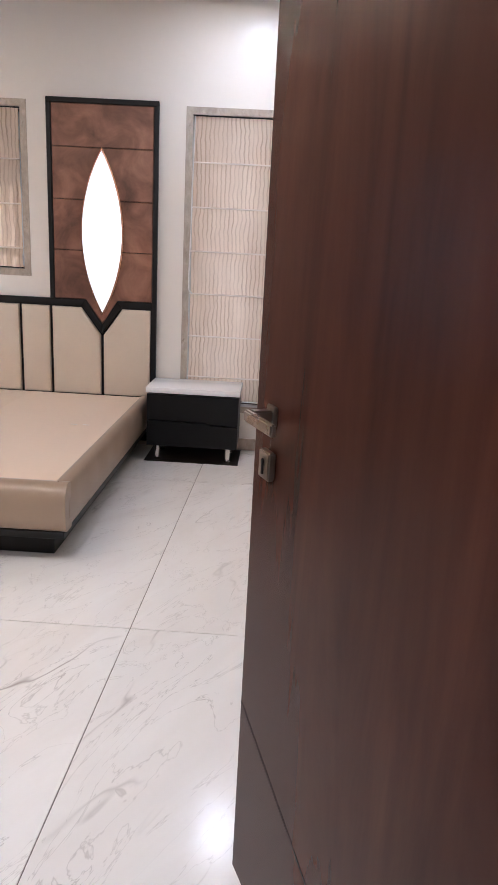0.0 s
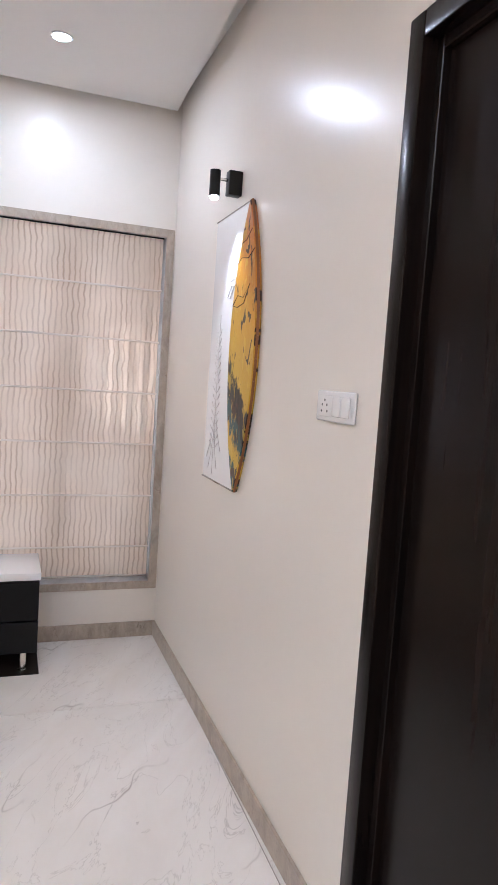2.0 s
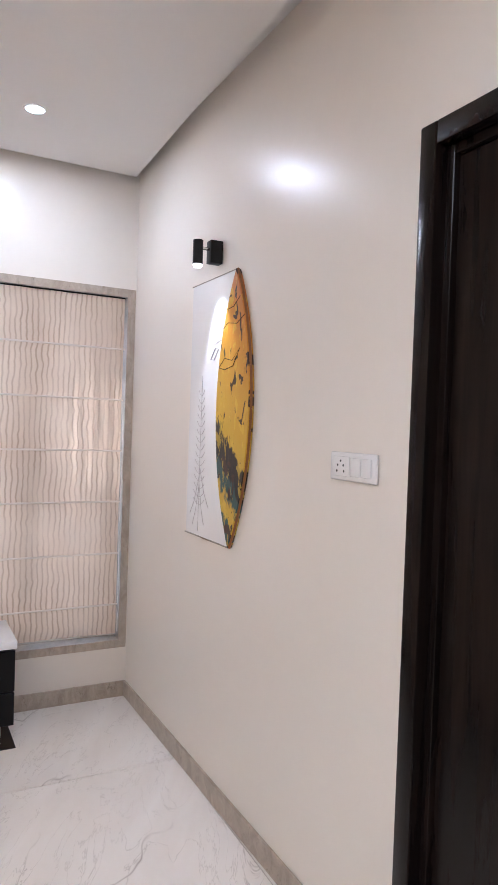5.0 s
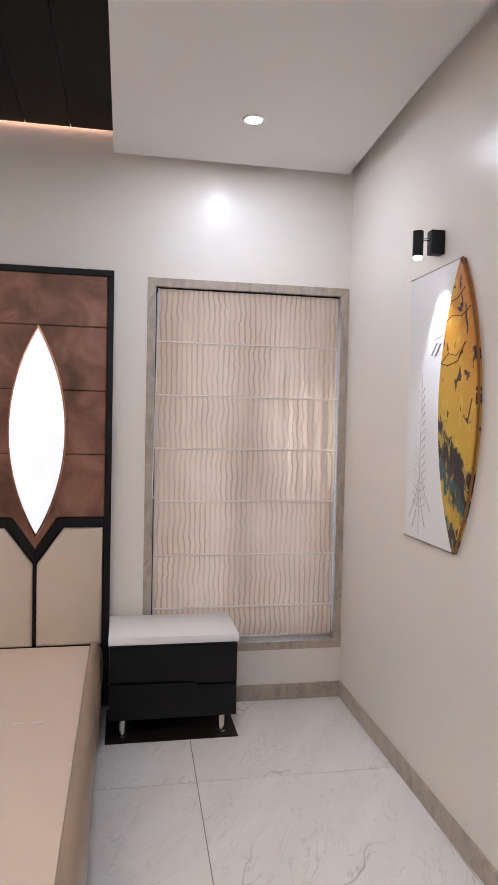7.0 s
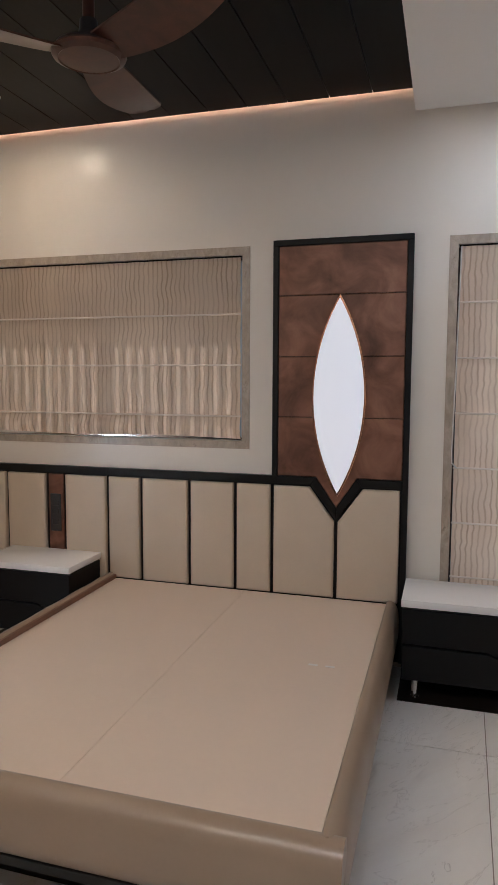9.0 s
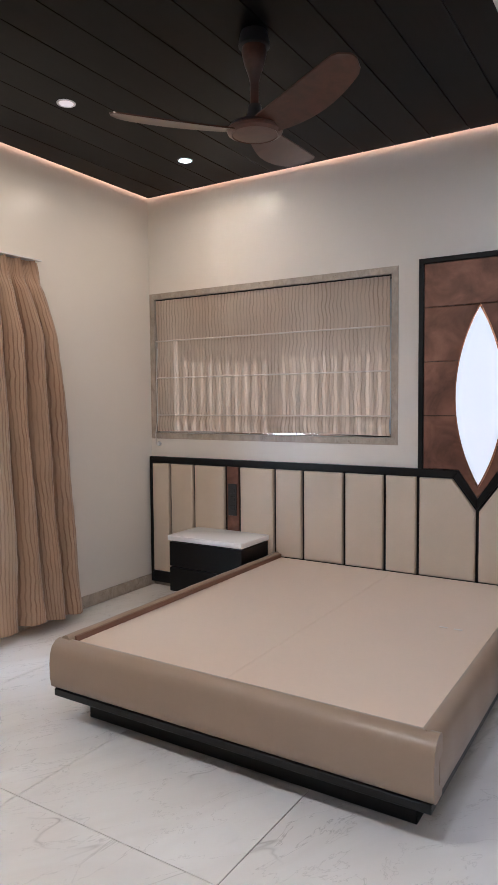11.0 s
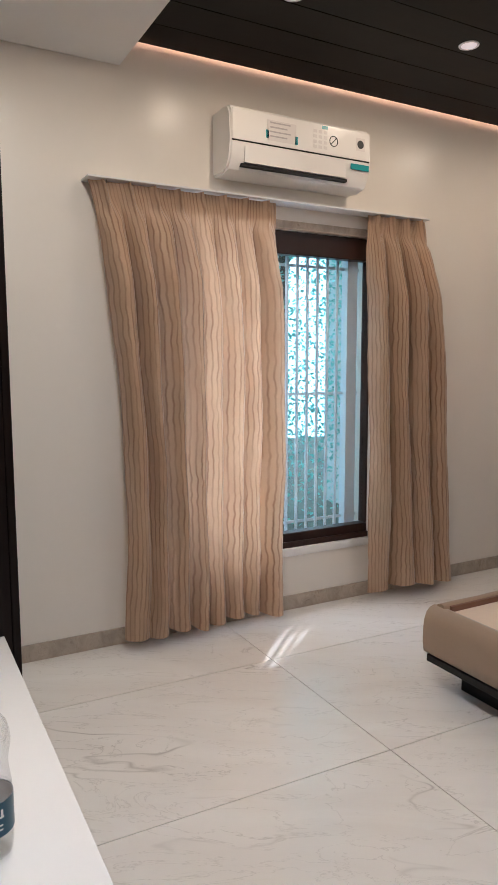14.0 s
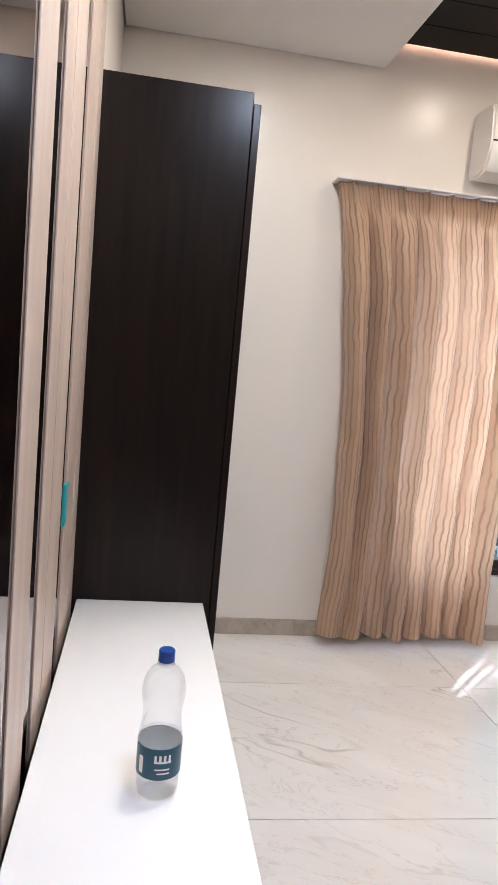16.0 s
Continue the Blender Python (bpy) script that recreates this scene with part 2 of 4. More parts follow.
def copper_cloth():
    m = Mat("copper_suede")
    v = m.coords()
    a = m.noise(v, 4.5, 5, 0.6, 0.7)
    b = m.noise(v, 16.0, 4)
    c = m.ramp(a, [(0.32, (0.085, 0.034, 0.020)), (0.5, (0.21, 0.094, 0.057)), (0.7, (0.37, 0.18, 0.115))])
    m.color(m.mix(0.25, c, m.ramp(b, [(0.3, (0.08, 0.035, 0.022)), (0.7, (0.23, 0.11, 0.075))])))
    m.set(Roughness=0.40, Metallic=0.15)
    m.bump(a, 0.25, 0.004)
    return m.m


COPPER = copper_cloth()


def painting():
    """Palette-knife paint: amber above, yellow patches, black and teal below."""
    m = Mat("knife_painting")
    c = m.t.nodes.new("ShaderNodeTexCoord")
    sep = m.t.nodes.new("ShaderNodeSeparateXYZ")
    m.link(c.outputs["Object"], sep.inputs[0])
    v = m.coords((0.4, 1.6, 1.0))
    chunk = m.noise(v, 9.0, 3, 0.6, 0.6)
    chunk2 = m.noise(m.coords((0.4, 2.2, 1.0), rot=(0.3, 0, 0)), 12.0, 4, 0.65, 0.4)
    wob = m.node("ShaderNodeMath")
    wob.operation = "MULTIPLY_ADD"
    m.link(chunk, wob.inputs[0])
    wob.inputs[1].default_value = 0.17
    m.link(sep.outputs["Z"], wob.inputs[2])
    mr = m.node("ShaderNodeMapRange")
    mr.inputs["From Min"].default_value, mr.inputs["From Max"].default_value = 0.195, 1.205
    tilt = m.node("ShaderNodeMath")
    tilt.operation = "MULTIPLY_ADD"
    m.link(sep.outputs["Y"], tilt.inputs[0])
    tilt.inputs[1].default_value = -0.75
    m.link(wob.outputs[0], tilt.inputs[2])
    m.link(tilt.outputs[0], mr.inputs["Value"])
    base = m.ramp(mr.outputs[0], [(0.0, (0.02, 0.06, 0.065)), (0.085, (0.025, 0.085, 0.09)), (0.095, (0.62, 0.42, 0.03)), (0.17, (0.60, 0.36, 0.03)), (0.185, (0.03, 0.09, 0.095)), (0.23, (0.03, 0.08, 0.085)), (0.245, (0.012, 0.012, 0.014)), (0.365, (0.02, 0.012, 0.01)), (0.38, (0.62, 0.40, 0.03)), (0.60, (0.60, 0.32, 0.03)), (0.8, (0.62, 0.27, 0.02)), (0.95, (0.55, 0.19, 0.04))])
    yel = m.ramp(chunk2, [(0.56, (0, 0, 0)), (0.60, (1, 1, 1))])
    drk = m.ramp(m.noise(v, 14.0, 3, 0.5, 0.8), [(0.58, (0, 0, 0)), (0.61, (1, 1, 1))])
    c1 = m.mix(m.mix(1.0, yel, (0.6, 0.6, 0.6), "MULTIPLY"), base, (0.70, 0.48, 0.05))
    m.color(m.mix(drk, c1, (0.05, 0.02, 0.012)))
    m.set(Roughness=0.4)
    m.bump(chunk2, 0.4, 0.004)
    return m.m


PAINTING = painting()


def leafy(name, a, b):
    m = Mat(name)
    g = m.t.nodes.new("ShaderNodeNewGeometry")
    m.color(m.ramp(g.outputs["Random Per Island"], [(0.0, a), (1.0, b)]))
    m.set(Roughness=0.5)
    tr = m.t.nodes.new("ShaderNodeBsdfTranslucent")
    tr.inputs["Color"].default_value = (*b, 1)
    mx = m.t.nodes.new("ShaderNodeMixShader")
    mx.inputs[0].default_value = 0.65
    m.link(m.b.outputs[0], mx.inputs[1])
    m.link(tr.outputs[0], mx.inputs[2])
    m.link(mx.outputs[0], m.out.inputs["Surface"])
    return m.m


LEAF = leafy("leaf_green", (0.11, 0.32, 0.27), (0.34, 0.60, 0.52))
BARK = plain("bark", (0.12, 0.09, 0.07), 0.9, vary=0.3, scale=12, bump=0.5)
GROUND = plain("garden_soil", (0.16, 0.14, 0.10), 0.95, vary=0.3, scale=2, bump=0.3)
RENDERED = plain("outer_plaster", (0.62, 0.60, 0.57), 0.85, vary=0.06, scale=2, bump=0.2)


def clear(name, tint, gloss, rim):
    """Thin clear plastic or water: see-through with a sheen at the edges."""
    m = Mat(name)
    t = m.t.nodes.new("ShaderNodeBsdfTransparent")
    t.inputs["Color"].default_value = (*tint, 1)
    g = m.t.nodes.new("ShaderNodeBsdfGlossy")
    g.inputs["Roughness"].default_value = 0.04
    mx = m.t.nodes.new("ShaderNodeMixShader")
    lw = m.node("ShaderNodeLayerWeight", Blend=0.35)
    k = m.node("ShaderNodeMapRange")
    k.inputs["To Min"].default_value, k.inputs["To Max"].default_value = gloss, rim
    m.link(lw.outputs["Facing"], k.inputs["Value"])
    m.link(k.outputs[0], mx.inputs[0])
    m.link(t.outputs[0], mx.inputs[1])
    m.link(g.outputs[0], mx.inputs[2])
    m.link(mx.outputs[0], m.out.inputs["Surface"])
    return m.m


WATER = clear("water", (0.955, 0.965, 0.97), 0.02, 0.10)
PET = clear("clear_plastic", (0.97, 0.975, 0.98), 0.02, 0.42)
# added glow that imitates bright distance and sends cool daylight indoors
BACKDROP = glow("distance_glow", (0.45, 0.81, 0.88), 3.4)


# ---- builders ----
ROOTS = {}


def solid(bm, x0, x1, y0, y1, z0, z1, bevel=0.0, seg=2):
    made = bmesh.ops.create_cube(bm, size=1.0)
    vs = made["verts"]
    for v in vs:
        v.co = Vector(((x0 + x1) / 2 + v.co.x * (x1 - x0), (y0 + y1) / 2 + v.co.y * (y1 - y0), (z0 + z1) / 2 + v.co.z * (z1 - z0)))
    if bevel:
        es = {e for v in vs for e in v.link_edges}
        bmesh.ops.bevel(bm, geom=list(es), offset=bevel, segments=seg, profile=0.5, affect="EDGES")
    return bm


def box(x0, x1, y0, y1, z0, z1, bevel=0.0, seg=2):
    return solid(bmesh.new(), x0, x1, y0, y1, z0, z1, bevel, seg)


def rod(bm, a, b, r0, r1=None, n=16):
    """A capped round bar from a to b."""
    a, b = Vector(a), Vector(b)
    q = (b - a).to_track_quat("Z", "Y").to_matrix().to_4x4()
    m = Matrix.Translation((a + b) / 2) @ q
    bmesh.ops.create_cone(bm, cap_ends=True, segments=n, radius1=r0, radius2=r0 if r1 is None else r1, depth=(b - a).length, matrix=m)
    return bm


def turned(profile, n=32, centre=(0, 0, 0)):
    """A body of revolution about z from (radius, height) pairs."""
    bm = bmesh.new()
    rings = []
    for r, z in profile:
        rings.append([bm.verts.new((centre[0] + r * math.cos(2 * math.pi * k / n), centre[1] + r * math.sin(2 * math.pi * k / n), centre[2] + z)) for k in range(n)] if r > 1e-5 else [bm.verts.new((centre[0], centre[1], centre[2] + z))])
    for p, q in zip(rings, rings[1:]):
        for k in range(n):
            a, b = p[k % len(p)], p[(k + 1) % len(p)]
            c, d = q[(k + 1) % len(q)], q[k % len(q)]
            f = [v for i, v in enumerate((a, b, c, d)) if v not in (a, b, c, d)[:i]]
            if len(f) > 2:
                bm.faces.new(f)
    return bm


def prism(points, lo, hi, axis="y", bevel=0.0, seg=2):
    """A plate: an outline in the two other axes, pulled from lo to hi along axis."""
    bm = bmesh.new()

    def at(p, d):
        return {"y": (p[0], d, p[1]), "x": (d, p[0], p[1]), "z": (p[0], p[1], d)}[axis]
    a = [bm.verts.new(at(p, lo)) for p in points]
    b = [bm.verts.new(at(p, hi)) for p in points]
    bm.faces.new(a)
    bm.faces.new(b[::-1])
    for k in range(len(points)):
        j = (k + 1) % len(points)
        bm.faces.new((a[k], b[k], b[j], a[j]))
    bmesh.ops.recalc_face_normals(bm, faces=bm.faces)
    if bevel:
        es = [e for e in bm.edges if all(abs((v.co.y if axis == "y" else v.co.x if axis == "x" else v.co.z) - lo) < 1e-6 for v in e.verts)]
        bmesh.ops.bevel(bm, geom=es, offset=bevel, segments=seg, profile=0.5, affect="EDGES")
    return bm


def mesh_of(name, bm, material, shift=None, smooth=None):
    if shift is not None:
        bmesh.ops.translate(bm, verts=bm.verts, vec=-Vector(shift))
    bmesh.ops.recalc_face_normals(bm, faces=bm.faces)
    me = bpy.data.meshes.new(name)
    bm.to_mesh(me)
    bm.free()
    me.materials.append(material)
    if smooth:
        me.shade_smooth()
        me.set_sharp_from_angle(angle=radians(smooth))
    return me


def thing(name, at, label, category, group="", kind=""):
    ob = new(name)
    ob.empty_display_size = 0.05
    ob.location = at
    ROOTS[ob] = Vector(at)
    return tagged(ob, label, category, group, kind)


def part(name, bm, material, parent, label="", smooth=35):
    """One mesh under a thing or a part; bm is given in the room's coordinates."""
    root = ROOTS[parent]
    ob = new(name, mesh_of(name, bm, material, root, smooth))
    ob.parent = parent
    ROOTS[ob] = root
    if label:
        ob["label"] = label
    return ob


def whole(name, bm, material, label, category, kind="", group="", smooth=35, at=None):
    """A thing or a piece of the setting that is one mesh."""
    shift = Vector(at) if at else Vector((0, 0, 0))
    ob = new(name, mesh_of(name, bm, material, shift, smooth))
    ob.location = shift
    ROOTS[ob] = shift
    return tagged(ob, label, category, group, kind)


def holed(axis, lo, hi, a0, a1, z0, z1, holes):
    """A wall slab between lo and hi along axis, with rectangular holes (a0, a1, z0, z1) right through it."""
    cuts_a = sorted({a0, a1, *[h[0] for h in holes], *[h[1] for h in holes]})
    cuts_z = sorted({z0, z1, *[h[2] for h in holes], *[h[3] for h in holes]})
    cuts_a = [c for c in cuts_a if a0 <= c <= a1]
    cuts_z = [c for c in cuts_z if z0 <= c <= z1]

    def full(i, j):
        if not (0 <= i < len(cuts_a) - 1 and 0 <= j < len(cuts_z) - 1):
            return False
        ca, cz = (cuts_a[i] + cuts_a[i + 1]) / 2, (cuts_z[j] + cuts_z[j + 1]) / 2
        return not any(h[0] < ca < h[1] and h[2] < cz < h[3] for h in holes)
    bm = bmesh.new()
    seen = {}

    def v(a, d, z):
        key = (round(a, 5), round(d, 5), round(z, 5))
        if key not in seen:
            seen[key] = bm.verts.new((a, d, z) if axis == "y" else (d, a, z) if axis == "x" else (a, z, d))
        return seen[key]
    for i in range(len(cuts_a) - 1):
        for j in range(len(cuts_z) - 1):
            if not full(i, j):
                continue
            p, q, r, s = cuts_a[i], cuts_a[i + 1], cuts_z[j], cuts_z[j + 1]
            for d in (lo, hi):
                bm.faces.new((v(p, d, r), v(q, d, r), v(q, d, s), v(p, d, s)))
            for ok, x0, y0, x1, y1 in ((full(i - 1, j), p, r, p, s), (full(i + 1, j), q, r, q, s), (full(i, j - 1), p, r, q, r), (full(i, j + 1), p, s, q, s)):
                if not ok:
                    bm.faces.new((v(x0, lo, y0), v(x1, lo, y1), v(x1, hi, y1), v(x0, hi, y0)))
    return bm


def tube(name, points, r, material, parent=None, at=(0, 0, 0), label="", smooth=60):
    """A thin cord or wire along points, as a mesh of short round bars with joints."""
    bm = bmesh.new()
    n = 8
    rings = []
    pts = [Vector(p) for p in points]
    for k, p in enumerate(pts):
        d = (pts[min(k + 1, len(pts) - 1)] - pts[max(k - 1, 0)]).normalized()
        s = d.cross(Vector((0.3, 0.8, 0.52))).normalized()
        u = d.cross(s)
        rings.append([bm.verts.new(p + r * (math.cos(2 * math.pi * j / n) * s + math.sin(2 * math.pi * j / n) * u)) for j in range(n)])
    for a, b in zip(rings, rings[1:]):
        for j in range(n):
            bm.faces.new((a[j], a[(j + 1) % n], b[(j + 1) % n], b[j]))
    bm.faces.new(rings[0])
    bm.faces.new(rings[-1])
    return part(name, bm, material, parent, label, smooth)


def cloth(nu, nv, point, uv):
    """A sheet of nu x nv cells; point(u, v) places it and uv(u, v) maps it, in metres."""
    bm = bmesh.new()
    lay = bm.loops.layers.uv.new("UVMap")
    g = [[bm.verts.new(point(i / nu, j / nv)) for j in range(nv + 1)] for i in range(nu + 1)]
    for i in range(nu):
        for j in range(nv):
            f = bm.faces.new((g[i][j], g[i + 1][j], g[i + 1][j + 1], g[i][j + 1]))
            for loop, (a, b) in zip(f.loops, ((i, j), (i + 1, j), (i + 1, j + 1), (i, j + 1))):
                loop[lay].uv = uv(a / nu, b / nv)
    return bm


# ---- structure ----
WIN1 = (0.505, 1.525, 0.256, 2.108)
WIN2 = (-2.326, -0.468, 1.072, 2.108)
WIN3 = (2.66, 3.87, 0.345, 2.04)
whole("wall_north", holed("y", N, N + 0.22, W - 0.2, E + 0.2, -0.1, 3.0, [WIN1, WIN2]), PAINT, "off-white glossy painted wall behind the bed", "wall", "structure", smooth=None)
whole("wall_west", holed("x", W - 0.2, W, S - 0.2, N, -0.1, 3.0, [WIN3]), PAINT, "cream glossy painted wall with the curtained window", "wall", "structure", smooth=None)
DOOR2 = (2.10, 3.10, -0.1, 2.13)
whole("wall_east", holed("x", E, E + 0.2, S, N, -0.1, 3.0, [DOOR2]), PAINT, "off-white glossy painted wall with the artwork", "wall", "structure", smooth=None)
DOOR1 = (0.50, 1.43, -0.1, 2.13)
whole("wall_south", holed("y", S - 0.2, S, W, E + 0.2, -0.1, 3.0, [DOOR1]), PAINT, "off-white painted wall with the entrance doorway", "wall", "structure", smooth=None)
# landing behind the entrance
whole("wall_landing_west", box(-0.35, -0.2, -1.2, S - 0.2, -0.1, 3.0), PAINT, "off-white painted wall of the landing", "wall", "structure", smooth=None)
whole("wall_landing_east", box(2.1, 2.25, -1.2, S - 0.2, -0.1, 3.0), PAINT, "off-white painted wall of the landing", "wall", "structure", smooth=None)
whole("wall_landing_south", box(-0.35, 2.25, -1.35, -1.2, -0.1, 3.0), PAINT, "off-white painted wall of the landing", "wall", "structure", smooth=None)
whole("ceiling_landing", box(-0.35, 2.25, -1.35, S - 0.2, DROP, 2.8), CEIL, "plain white ceiling of the landing", "ceiling", "structure", smooth=None)
# closed room behind the side door
whole("wall_closet", holed("x", E + 0.2, E + 0.26, 2.0, 3.2, -0.1, 2.3, []), PAINT, "plain wall closing the side doorway", "wall", "structure", smooth=None)

# ceilings: the lowered white border and the dark boards with grooves
GAP = 0.008                               # shadow line along the walls
bm = box(XD, E - GAP, YD, N - 0.045, DROP, DROP + 0.08)
solid(bm, W + GAP, E - GAP, S + GAP, YD, DROP, DROP + 0.08)
for v in bm.verts:
    if v.co.x > 1.0:
        v.co.x = 1.495 - 0.04 * (N - 0.045 - v.co.y)      # the edge draws away from the east wall
solid(bm, XD, E, S, N, DROP + 0.081, 2.95)
solid(bm, W, XD, S, YD, DROP + 0.081, 2.95)
whole("ceiling_border", bm, CEIL, "lowered white ceiling border with a shadow-line edge", "ceiling", "structure", smooth=None)
bm = bmesh.new()
xs = [-2.317 + 0.2045 * k for k in range(14)]
for a in xs[:-1]:
    b = min(a + 0.2045, XD - 0.002)
    if b - a > 0.03:
        solid(bm, max(a + 0.0025, W + 0.03), b - 0.0025, YD + 0.003, N - 0.03, WOOD, WOOD + 0.02)
solid(bm, W + 0.036, XD - 0.014, YD + 0.016, N - 0.036, WOOD + 0.010, WOOD + 0.022)
solid(bm, W, XD, YD, N, WOOD + 0.06, WOOD + 0.16)
whole("ceiling_boards", bm, CEILWOOD, "near-black stained timber board ceiling with fine grooves", "ceiling", "structure", smooth=None)
for name, b in (("cove_light_north", (W + 0.02, XD - 0.02, N - 0.037, N - 0.031, WOOD + 0.0225, WOOD + 0.031)), ("cove_light_west", (W + 0.031, W + 0.037, YD + 0.02, N - 0.04, WOOD + 0.0225, WOOD + 0.031))):
    whole(name, box(*b), LEDWARM, "thin warm light strip hidden at the ceiling edge", "light strip", "structure", smooth=None)

# skirting and stone window surrounds
SK = 0.012


def skirt(name, b):
    whole(name, box(*b, 0.002, 1), STONE, "beige veined stone skirting", "skirting", "structure")


skirt("baseboard_north", (W + SK, E - SK, N - SK, N, 0, 0.08))
skirt("baseboard_west", (W, W + SK, 1.76, N, 0, 0.08))
skirt("baseboard_east", (E - SK, E, 3.102, N, 0, 0.08))
skirt("baseboard_east_b", (E - SK, E, S + 0.05, 2.098, 0, 0.08))


def surround(name, w, y0, y1, width):
    """A stone lining round an opening, four lengths mitred at the corners."""
    x0, x1, z0, z1 = w
    t = width
    root = thing(name, (x0, y0, z0), "beige veined stone window surround", "window frame", kind="structure")
    for pts in (((x0, z1), (x1, z1), (x1 - t, z1 - t), (x0 + t, z1 - t)), ((x0, z0), (x0 + t, z0 + t), (x1 - t, z0 + t), (x1, z0)),
                ((x0, z0), (x0, z1), (x0 + t, z1 - t), (x0 + t, z0 + t)), ((x1, z0), (x1 - t, z0 + t), (x1 - t, z1 - t), (x1, z1))):
        part("stone_strip", prism(pts, y0, y1), STONE, root, smooth=None)
    return root


def window_behind(name, w, y):
    """Sliding window and an upright grille in the thickness of the wall."""
    x0, x1, z0, z1 = w
    root = thing(name, (x0, y, z0), "dark framed window with an upright bar grille behind a blind", "window", kind="structure")
    bm = bmesh.new()
    for b in ((x0, x1, z0, z0 + 0.05), (x0, x1, z1 - 0.05, z1), (x0, x0 + 0.05, z0 + 0.05, z1 - 0.05), (x1 - 0.05, x1, z0 + 0.05, z1 - 0.05), ((x0 + x1) / 2 - 0.025, (x0 + x1) / 2 + 0.025, z0 + 0.05, z1 - 0.05)):
        solid(bm, b[0], b[1], y, y + 0.04, b[2], b[3])
    part("window_frame", bm, WINFRAME, root, smooth=None)
    for a, b in ((x0 + 0.05, (x0 + x1) / 2 - 0.025), ((x0 + x1) / 2 + 0.025, x1 - 0.05)):
        pane = part("pane", box(a, b, y + 0.018, y + 0.022, z0 + 0.05, z1 - 0.05), GLASS, root, smooth=None)
        pane.visible_shadow = False
    k = x0 + 0.08
    while k < x1 - 0.03:
        part("bar", box(k - 0.011, k + 0.011, y + 0.10, y + 0.122, z0, z1), GRILLE, root, smooth=None)
        k += 0.072
    return root


surround("window_surround_1", WIN1, N - 0.004, N + 0.09, 0.041)
surround("window_surround_2", WIN2, N - 0.004, N + 0.09, 0.041)
window_behind("window_1", (WIN1[0], WIN1[1], WIN1[2], WIN1[3]), N + 0.092)
window_behind("window_2", (WIN2[0], WIN2[1], WIN2[2], WIN2[3]), N + 0.092)


def roman_blind(name, w, rods, low, seed, label):
    """Cloth panel with sewn rods, a sagging lower fold, a head rail and cords."""
    x0, x1, z1 = w[0] + 0.050, w[1] - 0.054, w[3] - 0.050
    y = N + 0.016
    root = thing(name, (x0, y, low), label, "roman blind")
    rnd = random.Random(seed)
    ph = [rnd.uniform(0, 6.28) for _ in range(8)]

    def place(u, v):
        z = low + (z1 - low) * v
        x = x0 + (x1 - x0) * u
        ripple = 0.0022 * math.sin(38 * x + ph[0] + 2.2 * math.sin(5 * z + ph[1])) + 0.0015 * math.sin(71 * x + ph[2] + 1.8 * math.sin(9 * z + ph[3]))
        below = max(0.0, (rods[-1] - z) / max(0.02, rods[-1] - low))
        sag = 0.012 * math.sin(math.pi * below) * (1 + 0.5 * math.sin(9 * x + ph[4])) if below > 0 else 0.0
        edge = 0.004 * math.sin(6.5 * x + ph[5]) * (1 if v < 0.001 else 0)
        gap = min((abs(z - r) for r in rods), default=1)
        belly = 0.006 * min(1.0, gap / 0.12)
        return (x, y - belly - ripple - sag, z + edge)
    part("cloth", cloth(150, 110, place, lambda u, v: (x0 + (x1 - x0) * u, low + (z1 - low) * v)), BLIND, root, smooth=180)
    for r in rods:
        bm = rod(bmesh.new(), (x0 - 0.004, y - 0.010, r), (x1 + 0.004, y - 0.010, r), 0.0048, n=8)
        part("rod", bm, ROD, root, "pale sewn-in blind rod")
    part("head_rail", box(x0 - 0.006, x1 + 0.006, y + 0.002, y + 0.034, z1 + 0.001, z1 + 0.012), FRAMEBLACK, root, "dark head rail")
    part("bottom_bar", box(x0, x1, y + 0.004, y + 0.014, low - 0.012, low + 0.006, 0.002, 1), CHROME, root, "bright metal bottom bar")
    return root, x0, x1, y, z1


b1, bx0, bx1, by, bz = roman_blind("roman_blind", WIN1, [1.800, 1.540, 1.278, 1.016, 0.748, 0.482], 0.330, 3, "beige wavy-striped roman blind lowered over the tall window")
tube("cord", [(bx0 + 0.004, by - 0.016, bz), (bx0 - 0.004, by - 0.018, 1.5), (bx0 - 0.012, by - 0.02, 1.10), (bx0 - 0.010, by - 0.02, 1.04), (bx0 + 0.012, by - 0.018, 1.016)], 0.0035, CORD, b1, label="white lift cord")
tube("cord", [(bx1 + 0.006, by - 0.014, 1.53), (bx1 + 0.009, by - 0.016, 1.2), (bx1 + 0.004, by - 0.016, 0.9), (bx1 + 0.006, by - 0.014, 0.34)], 0.003, CORD, b1, label="white lift cord")
b2, cx0, cx1, cy, cz = roman_blind("roman_blind", WIN2, [1.770, 1.508, 1.242], 1.128, 8, "beige wavy-striped roman blind lowered over the wide window")
tube("cord", [(cx0 + 0.012, cy - 0.016, 1.72), (cx0 + 0.002, cy - 0.018, 1.5), (cx0 + 0.008, cy - 0.018, 1.22), (cx0 + 0.012, cy - 0.05, 1.10), (cx0 + 0.020, cy - 0.05, 1.03)], 0.0035, CORD, b2, label="white lift cord")

whole("cord_cleat", turned([(0.0, 0.0), (0.016, 0.0), (0.018, 0.008), (0.014, 0.020), (0.0, 0.022)], 20), SWITCH, "small round white cord cleat on the wall", "cord cleat", at=(0, 0, 0))
_cl = bpy.data.objects["cord_cleat"]
_cl.matrix_world = pose(-2.255, N, 1.035, 90, 0, 0)

